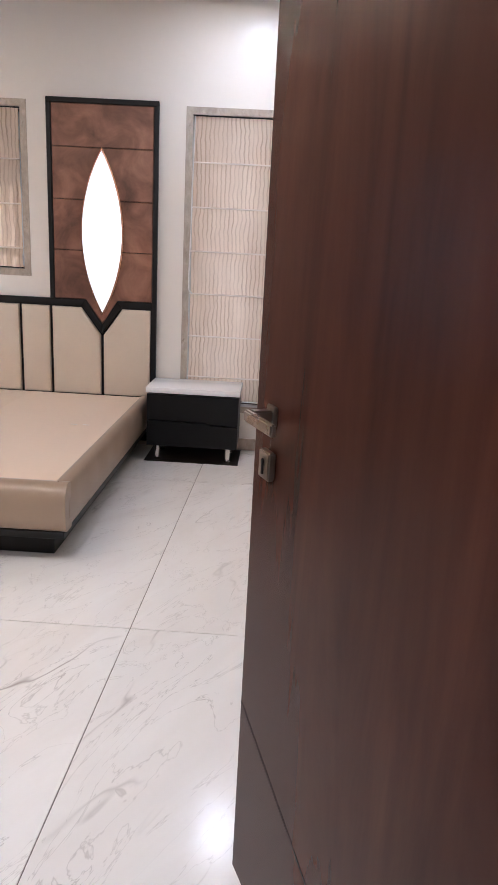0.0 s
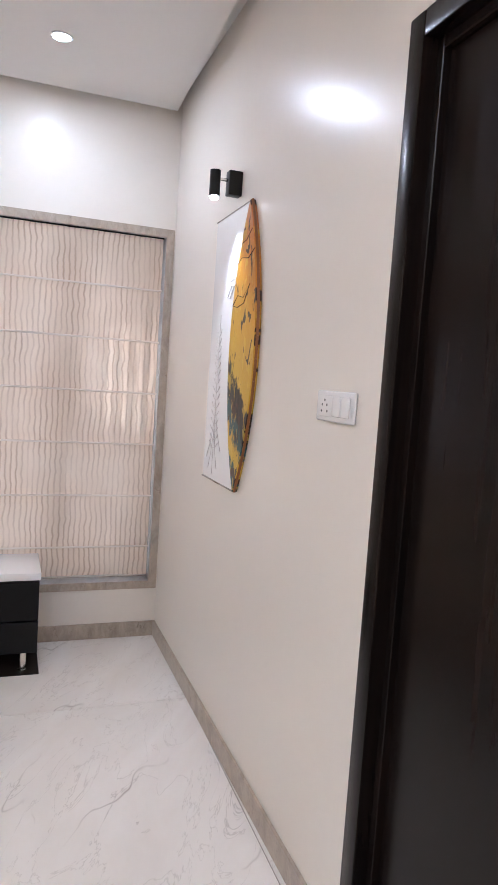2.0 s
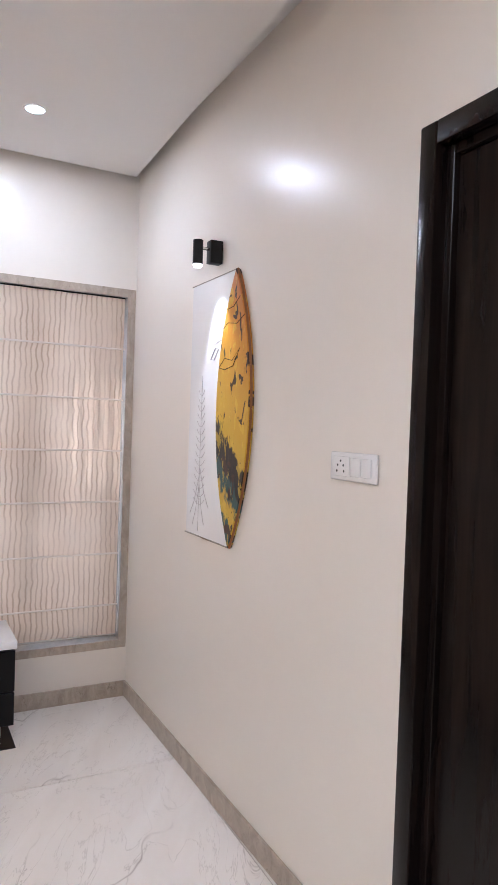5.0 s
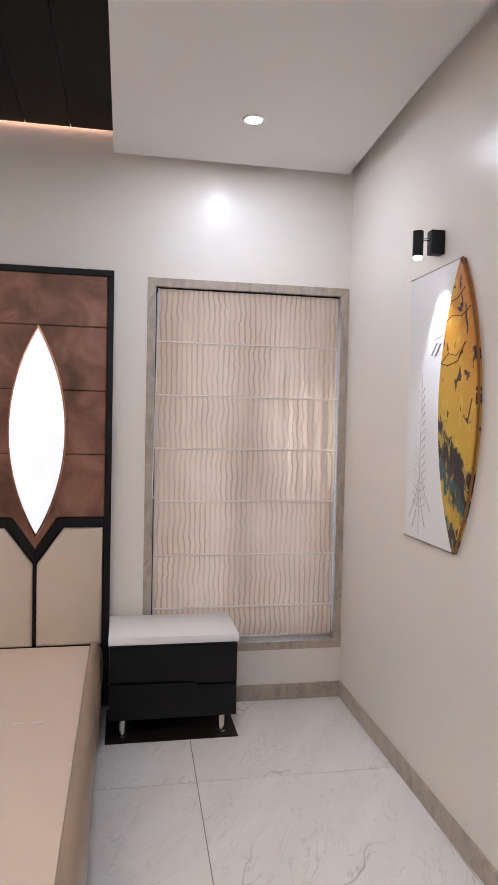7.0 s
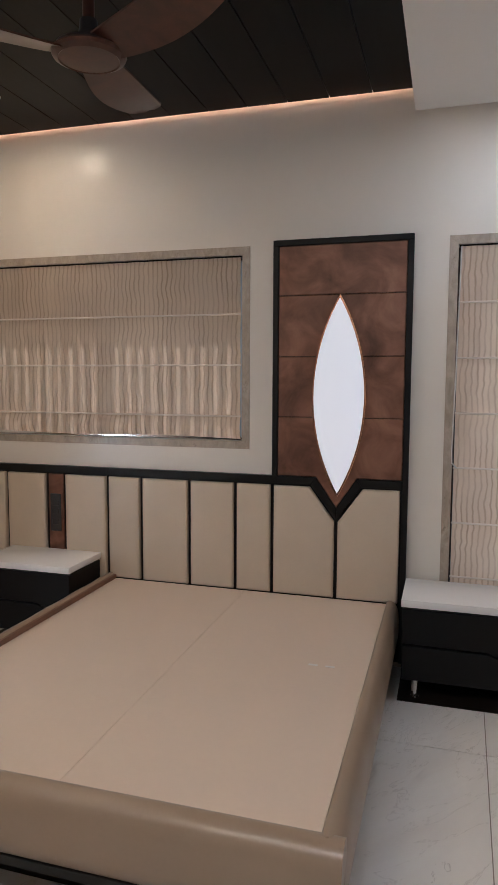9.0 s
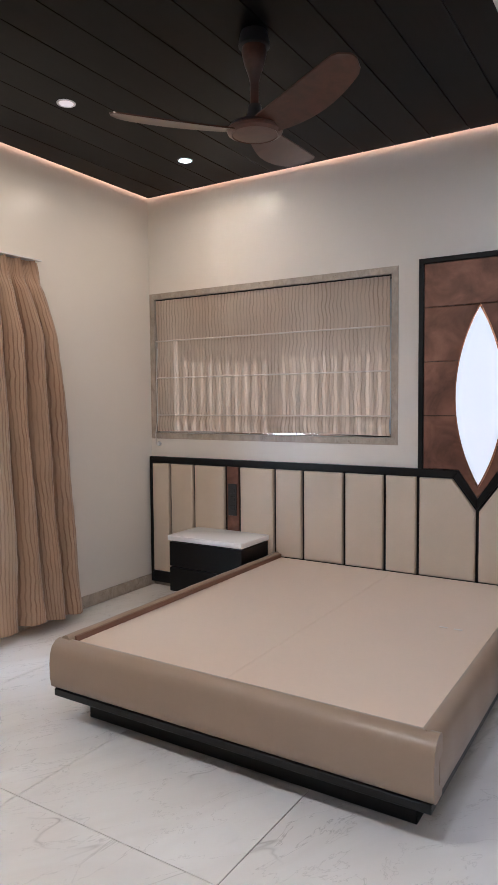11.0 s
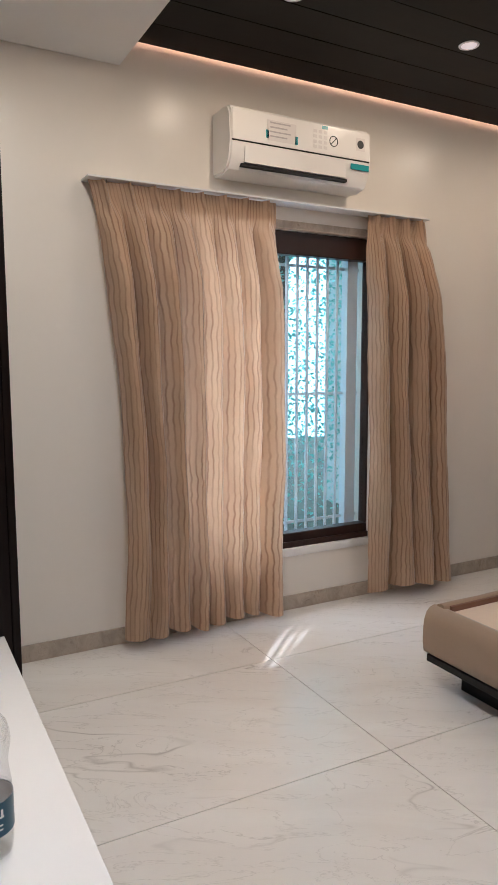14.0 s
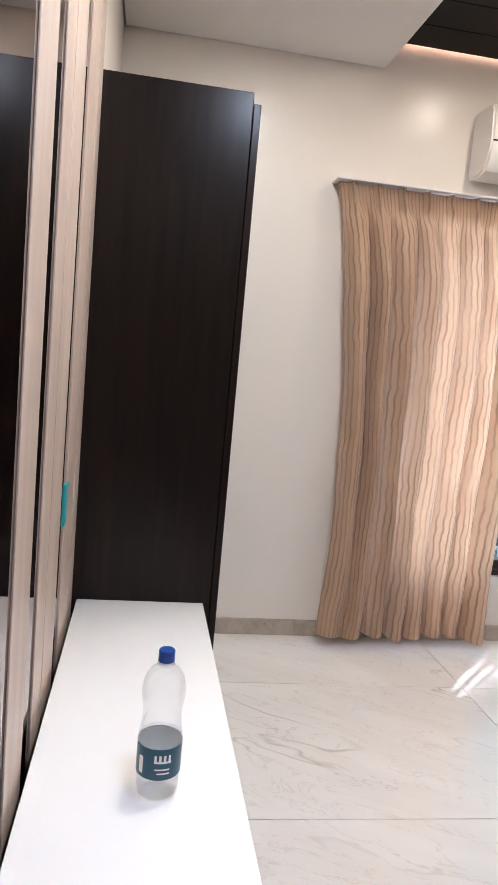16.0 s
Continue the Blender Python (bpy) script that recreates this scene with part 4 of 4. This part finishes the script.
# ---- ceiling fan ----
FX, FY, FZ = -0.545, 3.79, 2.415
fan = thing("ceiling_fan", (FX, FY, WOOD), "three-blade ceiling fan in reddish walnut finish", "ceiling fan")
FANWOOD = wood("fan_walnut", (0.032, 0.010, 0.006), (0.095, 0.031, 0.019), 0.3, (6, 6, 6), coat=0.3)
part("canopy", turned([(0.0, 0.0), (0.052, 0.0), (0.060, -0.03), (0.062, -0.055), (0.05, -0.058), (0.0, -0.058)], 32, (FX, FY, WOOD)), GREYPL, fan, "black ceiling canopy")
part("neck", turned([(0.048, -0.058), (0.050, -0.075), (0.040, -0.12), (0.024, -0.165), (0.018, -0.19), (0.018, -0.30), (0.020, -0.315), (0.0, -0.315)], 28, (FX, FY, WOOD)), FANWOOD, fan, "walnut down rod with flared cup")
part("motor_cap", turned([(0.0, 0.085), (0.026, 0.085), (0.030, 0.05), (0.050, 0.022), (0.098, 0.006), (0.105, -0.008), (0.0, -0.008)], 36, (FX, FY, FZ)), GREYPL, fan, "dark motor housing")
part("hub", turned([(0.105, -0.004), (0.112, -0.012), (0.108, -0.022), (0.092, -0.030), (0.088, -0.027), (0.060, -0.029), (0.0, -0.030)], 36, (FX, FY, FZ)), FANWOOD, fan, "walnut hub plate")
for k, ang in enumerate((96, 216, 336)):
    bm = bmesh.new()
    nn, mm = 22, 8
    R0, R1 = 0.075, 0.565
    top = []
    for i in range(nn + 1):
        s = i / nn
        r = R0 + (R1 - R0) * s
        wid = 0.052 + 0.028 * math.sin(math.pi * min(1, s * 0.9 + 0.05))
        if s > 0.9:
            wid *= math.sqrt(max(0.02, 1 - ((s - 0.9) / 0.105) ** 2))
        row = []
        for j in range(mm + 1):
            v = j / mm * 2 - 1
            tilt = radians(15) * (1 - 0.25 * s)
            zz = -0.010 + 0.050 * s ** 2.0 + - v * wid * math.sin(tilt) - 0.004 * (1 - v * v) * -1
            row.append(Vector((r, v * wid * math.cos(tilt) + 0.03 * math.sin(math.pi * s) * 0.5, zz)))
        top.append(row)
    m = Matrix.Translation((FX, FY, FZ)) @ Matrix.Rotation(radians(ang), 4, "Z")
    va = [[bm.verts.new(m @ (p + Vector((0, 0, 0.003)))) for p in row] for row in top]
    vb = [[bm.verts.new(m @ (p - Vector((0, 0, 0.003)))) for p in row] for row in top]
    for i in range(nn):
        for j in range(mm):
            bm.faces.new((va[i][j], va[i + 1][j], va[i + 1][j + 1], va[i][j + 1]))
            bm.faces.new((vb[i][j], vb[i][j + 1], vb[i + 1][j + 1], vb[i + 1][j]))
    for i in range(nn):
        for j in (0, mm):
            bm.faces.new((va[i][j], vb[i][j], vb[i + 1][j], va[i + 1][j]))
    for i in (0, nn):
        for j in range(mm):
            bm.faces.new((va[i][j], va[i][j + 1], vb[i][j + 1], vb[i][j]))
    part("blade", bm, FANWOOD, fan, "swept walnut blade", smooth=60)

# ---- air conditioner ----
ac = thing("air_conditioner", (W, 3.29, 2.25), "white split air conditioner with paper labels and teal packing tape", "air conditioner")
A0, A1 = 2.845, 3.735
side = [(W + 0.001, 2.262), (W + 0.10, 2.252), (W + 0.165, 2.268), (W + 0.196, 2.318), (W + 0.205, 2.40), (W + 0.200, 2.545), (W + 0.180, 2.572), (W + 0.12, 2.582), (W + 0.001, 2.578)]
bm = bmesh.new()
e0 = [bm.verts.new((x, A0, z)) for x, z in side]
e1 = [bm.verts.new((x, A1, z)) for x, z in side]
bm.faces.new(e0)
bm.faces.new(e1)
for i in range(len(side)):
    j = (i + 1) % len(side)
    bm.faces.new((e0[i], e1[i], e1[j], e0[j]))
bmesh.ops.bevel(bm, geom=[e for e in bm.edges if abs(e.verts[0].co.y - e.verts[1].co.y) < 1e-6], offset=0.010, segments=3, affect="EDGES")
part("body", bm, ACPL, ac)
part("front_panel", prism([(A0 + 0.012, 2.405), (A1 - 0.012, 2.405), (A1 - 0.012, 2.552), (A0 + 0.012, 2.552)], W + 0.204, W + 0.209, "x"), ACPL, ac, smooth=None)
part("panel_gap", box(W + 0.19, W + 0.2065, A0 + 0.01, A1 - 0.01, 2.398, 2.4045), GROOVE, ac, "dark gap under the front panel", smooth=None)
bm = prism([(W + 0.150, 2.272), (W + 0.163, 2.268), (W + 0.202, 2.332), (W + 0.204, 2.372), (W + 0.196, 2.372)], A0 + 0.085, A1 - 0.17, "y")
part("outlet", box(W + 0.13, W + 0.198, A0 + 0.07, A1 - 0.155, 2.282, 2.296), GROOVE, ac, "dark air outlet", smooth=None)
part("louvre", prism([(W + 0.188, 2.300), (W + 0.205, 2.300), (W + 0.2085, 2.378), (W + 0.202, 2.380)], A0 + 0.085, A1 - 0.17, "y"), ACPL, ac, "white louvre blade", smooth=None)
XF = W + 0.2095


def sticker(name, y0, y1, z0, z1, material, label, x=XF):
    part(name, box(x, x + 0.0006, y0, y1, z0, z1), material, ac, label, smooth=None)


sticker("paper_label", 3.06, 3.235, 2.425, 2.525, PAPER, "pale printed paper label")
for i in range(4):
    sticker("print_line", 3.075, 3.20 - 0.02 * (i % 2), 2.510 - 0.022 * i, 2.517 - 0.022 * i, INK, "unreadable printed line", XF + 0.0007)
sticker("tape", 3.052, 3.070, 2.435, 2.475, TEAL, "teal packing tape")
sticker("tape", 3.228, 3.246, 2.425, 2.465, TEAL, "teal packing tape")
for i in range(3):
    for j in range(4):
        sticker("print_mark", 3.345 + 0.034 * i, 3.367 + 0.034 * i, 2.428 + 0.026 * j, 2.444 + 0.026 * j, PAPER, "small pale printed mark")
sticker("tape", 3.40, 3.437, 2.530, 2.548, TEAL, "teal packing tape")
sticker("round_badge", 3.63, 3.69, 2.452, 2.52, PAPER, "square paper label")
part("badge_disc", rod(bmesh.new(), (XF + 0.0006, 3.66, 2.486), (XF + 0.0016, 3.66, 2.486), 0.022, n=24), GREYPL, ac, "dark round mark")
bm = bmesh.new()
for k in range(28):
    a, b = 2 * math.pi * k / 28, 2 * math.pi * (k + 1) / 28
    rod(bm, (XF + 0.0004, 3.478 + 0.026 * math.cos(a), 2.478 + 0.026 * math.sin(a)), (XF + 0.0004, 3.478 + 0.026 * math.cos(b), 2.478 + 0.026 * math.sin(b)), 0.0025, n=6)
rod(bm, (XF + 0.0004, 3.460, 2.460), (XF + 0.0004, 3.496, 2.496), 0.0025, n=6)
part("round_sign", bm, GREYPL, ac, "round black barred sign")
part("tape", prism([(A1 - 0.135, 2.352), (A1 - 0.012, 2.352), (A1 - 0.012, 2.382), (A1 - 0.135, 2.382)], W + 0.2015, W + 0.2075, "x"), TEAL, ac, "blue-green film strip", smooth=None)

ac.scale = (0.95, 0.905, 0.92)
ac.location = (W, 3.278, 2.235)

# ---- curtains ----
def curtain(t0, t1, b0, b1, folds, seed, label, waist=0.0):
    z0, z1 = 0.075, 2.145
    r = thing("curtain", (W + 0.12, (b0 + b1) / 2, z0), label, "curtain", "curtains at the window")
    rnd = random.Random(seed)
    ph = [rnd.uniform(0, 6.28) for _ in range(6)]
    amps = [rnd.uniform(0.75, 1.2) for _ in range(folds + 2)]
    merge = [rnd.choice((0.0, 0.1, 0.35, 0.65)) for _ in range(folds + 2)]
    shift = [0.0] + [rnd.uniform(-0.16, 0.16) for _ in range(folds - 1)] + [0.0, 0.0]

    def place(u, v):
        z = z0 + (z1 - z0) * v
        s = 1 - v
        k = s ** 0.8
        lo_, hi_ = t0 + (b0 - t0) * k + waist * math.sin(math.pi * s ** 0.8), t1 + (b1 - t1) * k
        f = min(u * folds, folds - 1e-6)
        i = int(f)
        p = f - i
        # each pleat falls into one rounded lobe; some valleys fill out lower down
        grow = min(1.0, max(0.0, (s - 0.045) / 0.16))
        deep = (1 - merge[i] * s ** 1.3) if p < 0.5 else (1 - merge[i + 1] * s ** 1.3)
        lobe = abs(math.sin(math.pi * p)) ** 1.05
        fold = (0.035 + 0.095 * grow) * amps[i] * (1 - deep * (1 - lobe))
        pinch = 0.034 * math.exp(-((p - 0.5) / 0.10) ** 2) * (1 + 0.25 * math.cos(4 * math.pi * (p - 0.5) / 0.2))
        head = min(1.0, max(0.0, (s - 0.03) / 0.055))
        head = head * head * (3 - 2 * head)
        out = pinch * (1 - head) + fold * head
        drift = 0.012 * math.sin(3.1 * z + 5 * u + ph[2]) + 0.005 * math.sin(9.0 * z + 17 * u + ph[3])
        crease = 0.0016 * math.sin(46 * z + 60 * u + 3 * math.sin(11 * u + ph[1])) * min(1.0, s * 4)
        slide = (shift[i] * (1 - p) + shift[i + 1] * p) / folds * head
        bow = 0.16 / folds * math.sin(2 * math.pi * p) * head * deep
        y = lo_ + (hi_ - lo_) * (u + slide - bow * 0.5) + drift * 0.6 * head
        hem = 0.010 * math.sin(math.pi * f * 0.6 + ph[4]) * max(0.0, 1 - v / 0.06)
        return (W + 0.078 + out + drift * 0.5 * s + crease, y, z + hem)
    full = (b1 - b0) * 1.75
    part("cloth", cloth(folds * 28, 110, place, lambda u, v: (u * full, (z1 - z0) * v)), CURTAIN, r, "brown and cream wavy-striped cloth", smooth=180)
    part("heading", cloth(folds * 28, 6, lambda u, v: (place(u, 0.955 + 0.045 * v)[0] - 0.004, place(u, 0.955 + 0.045 * v)[1], place(u, 0.955 + 0.045 * v)[2]), lambda u, v: (u * full, v * 0.09)), CURTAIN, r, "stiff pleated heading tape", smooth=180)
    for k in range(folds):
        u = (k + 0.5) / folds
        p = place(u, 0.962)
        part("hook", rod(bmesh.new(), (p[0] - 0.03, p[1], z1 - 0.01), (p[0] - 0.03, p[1], z1 + 0.006), 0.0025, n=6), CHROME, r)
    return r


curtain(2.245, 3.188, 2.345, 3.206, 8, 11, "brown and cream wavy-striped curtain drawn half across the window", 0.06)
curtain(3.765, 4.165, 3.765, 4.40, 4, 5, "brown and cream wavy-striped curtain gathered at the window side")
whole("curtain_track", box(W + 0.001, W + 0.112, 2.235, 4.175, 2.151, 2.160, 0.002, 1), SWITCH, "slim white curtain track on the wall", "curtain track", at=(W + 0.07, 3.2, 2.151))

# ---- south side: panelled wall, console, wardrobe, bottle ----
XC, CT = -1.352, 0.528
MIRROR = plain("bronze_mirror", (0.30, 0.235, 0.20), 0.03, 1.0, vary=0.01, bump=0.0)
STRIP = wood("cream_strip", (0.46, 0.36, 0.29), (0.66, 0.55, 0.46), 0.4, (8, 8, 0.7))
panel = thing("wall_panel", (-0.5, S, 0), "bronze mirror wall panel with cream upright strips", "wall panel")
part("mirror_sheet", box(XC + 0.004, 0.44, S + 0.001, S + 0.007, 0.04, DROP - 0.02), MIRROR, panel, "bronze tinted mirror", smooth=None)
for a, b in ((-1.345, -1.226), (-1.214, -1.000), (-0.900, -0.712), (-0.700, -0.578), (-0.472, -0.300), (0.02, 0.16), (0.172, 0.30)):
    part("strip", box(a, b, S + 0.007, S + 0.011, 0.04, DROP - 0.02, 0.001, 1), STRIP, panel, "cream veneered strip")
part("glass_plate", box(-0.955, -0.905, S + 0.0115, S + 0.021, 0.885, 0.990, 0.002, 1), TEAL, panel, "small greenish plate")
console = thing("console_table", (-0.5, 1.48, 0), "long low white-topped console along the panelled wall", "console table")
part("top", box(XC + 0.002, 0.28, S + 0.026, 1.702, CT - 0.035, CT, 0.003, 2), WHITETOP, console, "white polished slab top")
part("body", box(XC + 0.002, 0.26, S + 0.026, 1.672, 0.10, CT - 0.036, 0.003, 1), BLACK, console)
part("plinth", box(XC + 0.002, 0.22, S + 0.03, 1.62, 0.0, 0.10), BLACK, console)
for k in range(3):
    a = XC + 0.006 + k * 0.536
    part("drawer_front", box(a, a + 0.530, 1.6725, 1.690, 0.105, CT - 0.045, 0.002, 1), BLACK, console)
ward = thing("wardrobe", (-1.84, 1.5, 0), "tall glossy near-black wardrobe beside the console", "wardrobe")
part("side_panel", box(XC - 0.020, XC, S + 0.002, 1.726, 0.0, 2.128, 0.002, 1), DARKWOOD, ward)
part("body", box(W + 0.002, XC - 0.0205, S + 0.002, 1.724, 0.0, 2.126), DARKWOOD, ward, smooth=None)
for a, b in ((W + 0.004, -1.846), (-1.842, XC)):
    dr = part("wardrobe_door", box(a, b, 1.7275, 1.750, 0.06, 2.096, 0.002, 1), DARKWOOD, ward)
    part("handle", box((b if a < -2 else a) - 0.012 + (0.024 if a > -2 else -0.024), (b if a < -2 else a) + (0.036 if a > -2 else -0.012), 1.7505, 1.768, 0.95, 1.15, 0.003, 2), STEEL, dr, "steel bar handle")

bot = thing("water_bottle", (-0.39, 1.532, CT), "half-full clear plastic water bottle with blue cap and dark label", "bottle")
bxy = (-0.385, 1.535, CT)
outer = [(0.0, 0.008), (0.018, 0.007), (0.026, 0.001), (0.032, 0.0), (0.038, 0.006), (0.0405, 0.020), (0.0415, 0.046), (0.0415, 0.115), (0.0412, 0.128), (0.0390, 0.142), (0.0368, 0.158), (0.0362, 0.170), (0.0378, 0.184), (0.0408, 0.198), (0.0418, 0.210), (0.0405, 0.224), (0.0360, 0.240), (0.0280, 0.252), (0.0190, 0.259), (0.0140, 0.263), (0.0135, 0.274)]
part("shell", turned(outer, 40, bxy), PET, bot, "clear ribbed plastic", smooth=50)
part("water", turned([(0.0, 0.0085)] + [(max(0.001, r - 0.0022), z + 0.002) for r, z in outer[1:8]] + [(0.0395, 0.122), (0.0, 0.122)], 40, bxy), WATER, bot, "water to half height", smooth=50)
part("cap", turned([(0.0, 0.292), (0.0140, 0.292), (0.0155, 0.290), (0.0155, 0.270), (0.0, 0.270)], 40, bxy), plain("blue_cap", (0.008, 0.05, 0.26), 0.35, vary=0.05, bump=0.0), bot, "blue screw cap")
part("cap_ring", turned([(0.0138, 0.2665), (0.0156, 0.2665), (0.0156, 0.2690), (0.0138, 0.2690), (0.0138, 0.2665)], 32, bxy), SWITCH, bot, "white ring under the cap", smooth=50)
part("neck_ring", turned([(0.0137, 0.262), (0.0165, 0.262), (0.0165, 0.266), (0.0137, 0.266)], 32, bxy), PET, bot, smooth=50)
LABELMAT = plain("label_blue", (0.012, 0.075, 0.12), 0.3, vary=0.05, bump=0.0)
part("label_back", turned([(0.0414, 0.051), (0.0418, 0.051), (0.0418, 0.111), (0.0414, 0.111), (0.0414, 0.051)], 48, bxy), SWITCH, bot, "white inside of the label", smooth=50)
lab = part("label", turned([(0.0422, 0.050), (0.0426, 0.050), (0.0426, 0.112), (0.0422, 0.112), (0.0422, 0.050)], 48, bxy), LABELMAT, bot, "dark blue-green wrap label", smooth=50)

bot.scale = (0.97, 0.97, 0.955)
bot.location = (-0.402, 1.535, CT)


def bars_on_label(a0, a1, z0, z1):
    bm = bmesh.new()
    n_ = max(2, int(abs(a1 - a0) / 6))
    for k in range(n_):
        p, q = radians(a0 + (a1 - a0) * k / n_), radians(a0 + (a1 - a0) * (k + 1) / n_)
        vs = [bm.verts.new((bxy[0] + rr * math.cos(t_), bxy[1] + rr * math.sin(t_), bxy[2] + z)) for t_, z, rr in ((p, z0, 0.0428), (q, z0, 0.0428), (q, z1, 0.0428), (p, z1, 0.0428))]
        bm.faces.new(vs)
    part("print", bm, SWITCH, lab, smooth=None)


bars_on_label(-14, 30, 0.084, 0.088)
bars_on_label(-14, -8, 0.088, 0.100)
bars_on_label(-2, 4, 0.088, 0.100)
bars_on_label(10, 16, 0.088, 0.100)
bars_on_label(22, 28, 0.088, 0.100)
bars_on_label(-12, 26, 0.070, 0.073)
bars_on_label(-6, 26, 0.062, 0.065)
bars_on_label(-60, -46, 0.058, 0.092)

# ---- outside ----
whole("ground", box(-60, 60, -60, 60, -0.60, -0.55), GROUND, "bare garden soil outside the house", "ground", "structure", smooth=None)
# two unseen slabs, added to set the upper limit of the sun patches
whole("sun_block_west", box(W - 0.85, W - 0.2, 1.9, 4.4, 2.30, 2.40), RENDERED, "unseen plain slab added above the window to cut the sun", "sunshade", "structure", smooth=None)
whole("sun_block_north", box(W - 0.2, E + 0.2, N + 0.22, N + 0.56, 2.45, 2.55), RENDERED, "unseen plain slab added above the windows to cut the sun", "sunshade", "structure", smooth=None)
# unseen wall added here; its gaps shape the sun patches on the blinds
bm = box(-7, 5, N + 1.55, N + 1.63, -0.55, 3.48)
solid(bm, -1.30, -0.36, N + 1.55, N + 1.63, 3.48, 5.2)
solid(bm, 0.18, 5, N + 1.55, N + 1.63, 3.48, 5.2)
whole("sun_gap_wall", bm, RENDERED, "unseen plain wall added with gaps that shape the sun patches", "house wall", "structure", smooth=None)
rnd = random.Random(4)


def leaf_mass(count, spread, size):
    verts, faces = [], []
    for _ in range(count):
        c = Vector(spread(rnd))
        d = Vector((rnd.gauss(0, 1), rnd.gauss(0, 1), rnd.gauss(0, 0.7))).normalized()
        s = d.cross(Vector((rnd.gauss(0, 1), rnd.gauss(0, 1), rnd.gauss(0, 1)))).normalized()
        ln, wd = size * rnd.uniform(0.6, 1.4), size * rnd.uniform(0.2, 0.36)
        b = len(verts)
        verts += [c - d * ln / 2, c + s * wd - d * ln * 0.05, c + d * ln / 2, c - s * wd - d * ln * 0.05]
        faces.append((b, b + 1, b + 2, b + 3))
    me = bpy.data.meshes.new("leaves")
    me.from_pydata([tuple(v) for v in verts], [], faces)
    me.materials.append(LEAF)
    return me


def hedge_spot(r):
    y = r.uniform(0.5, 13)
    z = r.uniform(-0.5, 1) + 5.2 * r.random() ** 1.05
    return (-5.4 - 0.9 * r.random() ** 2 + 0.5 * math.sin(1.7 * y + z) * r.random() - 0.12 * z, y, z)


# added glowing panel, visible through the gaps in the foliage
whole("backdrop", box(-14.1, -14, -20, 34, -3, 14), BACKDROP, "pale glowing panel added behind the garden in place of bright distance", "backdrop", "structure", smooth=None)
hedge = new("hedge", leaf_mass(66000, hedge_spot, 0.060))
tagged(hedge, "dense sunlit green garden foliage outside the window", "hedge", kind="stuff")
for x, y, h, lean in ((-6.3, 5.6, 5.5, 0.4), (-6.1, 7.4, 5.0, -0.3), (-6.4, 3.4, 5.2, 0.2)):
    tr = thing("tree", (x, y, -0.55), "slim garden tree behind the hedge", "tree", "garden trees")
    bm = bmesh.new()
    for k in range(6):
        rod(bm, (x + lean * (k / 6) ** 2, y, -0.55 + h * k / 6), (x + lean * ((k + 1) / 6) ** 2, y, -0.55 + h * (k + 1.02) / 6), 0.11 - 0.013 * k, 0.11 - 0.013 * (k + 1), n=10)
    part("trunk", bm, BARK, tr)
    bm = bmesh.new()
    for k in range(7):
        a = rnd.uniform(0, 6.28)
        z = h * rnd.uniform(0.45, 0.85)
        rod(bm, (x + lean * 0.4, y, z), (x + lean * 0.4 + 0.9 * math.cos(a), y + 0.9 * math.sin(a), z + 0.7), 0.035, 0.012, n=8)
    part("limbs", bm, BARK, tr)
    me = leaf_mass(1600, lambda r, x=x, y=y, h=h: (x + r.gauss(0, 0.7), y + r.gauss(0, 0.7), h * 0.78 + r.gauss(0, 0.7)), 0.16)
    bmesh_ = me
    me.transform(Matrix.Translation((-x, -y, 0.55)))
    cr = new("crown", me)
    cr.parent = tr

# ---- floor: polished slabs with fine joints ----
fl = thing("floor", (0, 0, -0.02), "polished white marble-look floor slabs with fine joints", "floor", kind="structure")
part("bed_mortar", box(W, E + 0.2, S - 0.2, N, -0.06, -0.0035), GROUT, fl, smooth=None)
part("bed_mortar", box(-0.2, 2.1, -1.2, S - 0.2, -0.06, -0.0035), GROUT, fl, smooth=None)
LEAN = 0.021                              # the joints run slightly askew to the walls
JX = [-2.62, -1.815, -0.987, -0.158, 0.671, 1.495, 2.30]
JY = [-1.89, -0.29, 1.31, 2.918, 4.515, 6.12]
J = 0.0018
for i in range(len(JX) - 1):
    for j in range(len(JY) - 1):
        for (x0, x1, y0, y1) in ((W, E + 0.195, S - 0.2, N), (-0.2, 2.1, -1.2, S - 0.2)):
            a, b = max(JX[i] + J, x0), min(JX[i + 1] - J, x1)
            c, d = max(JY[j] + J, y0), min(JY[j + 1] - J, y1)
            if b - a > 0.01 and d - c > 0.01:
                bm = bmesh.new()
                solid(bm, a, b, c, d, -0.02, 0.0)
                for v in bm.verts:
                    if W + 0.01 < v.co.x < E:
                        v.co.x += LEAN * (v.co.y - 3.0)
                part("slab", bm, FLOOR, fl, smooth=None)
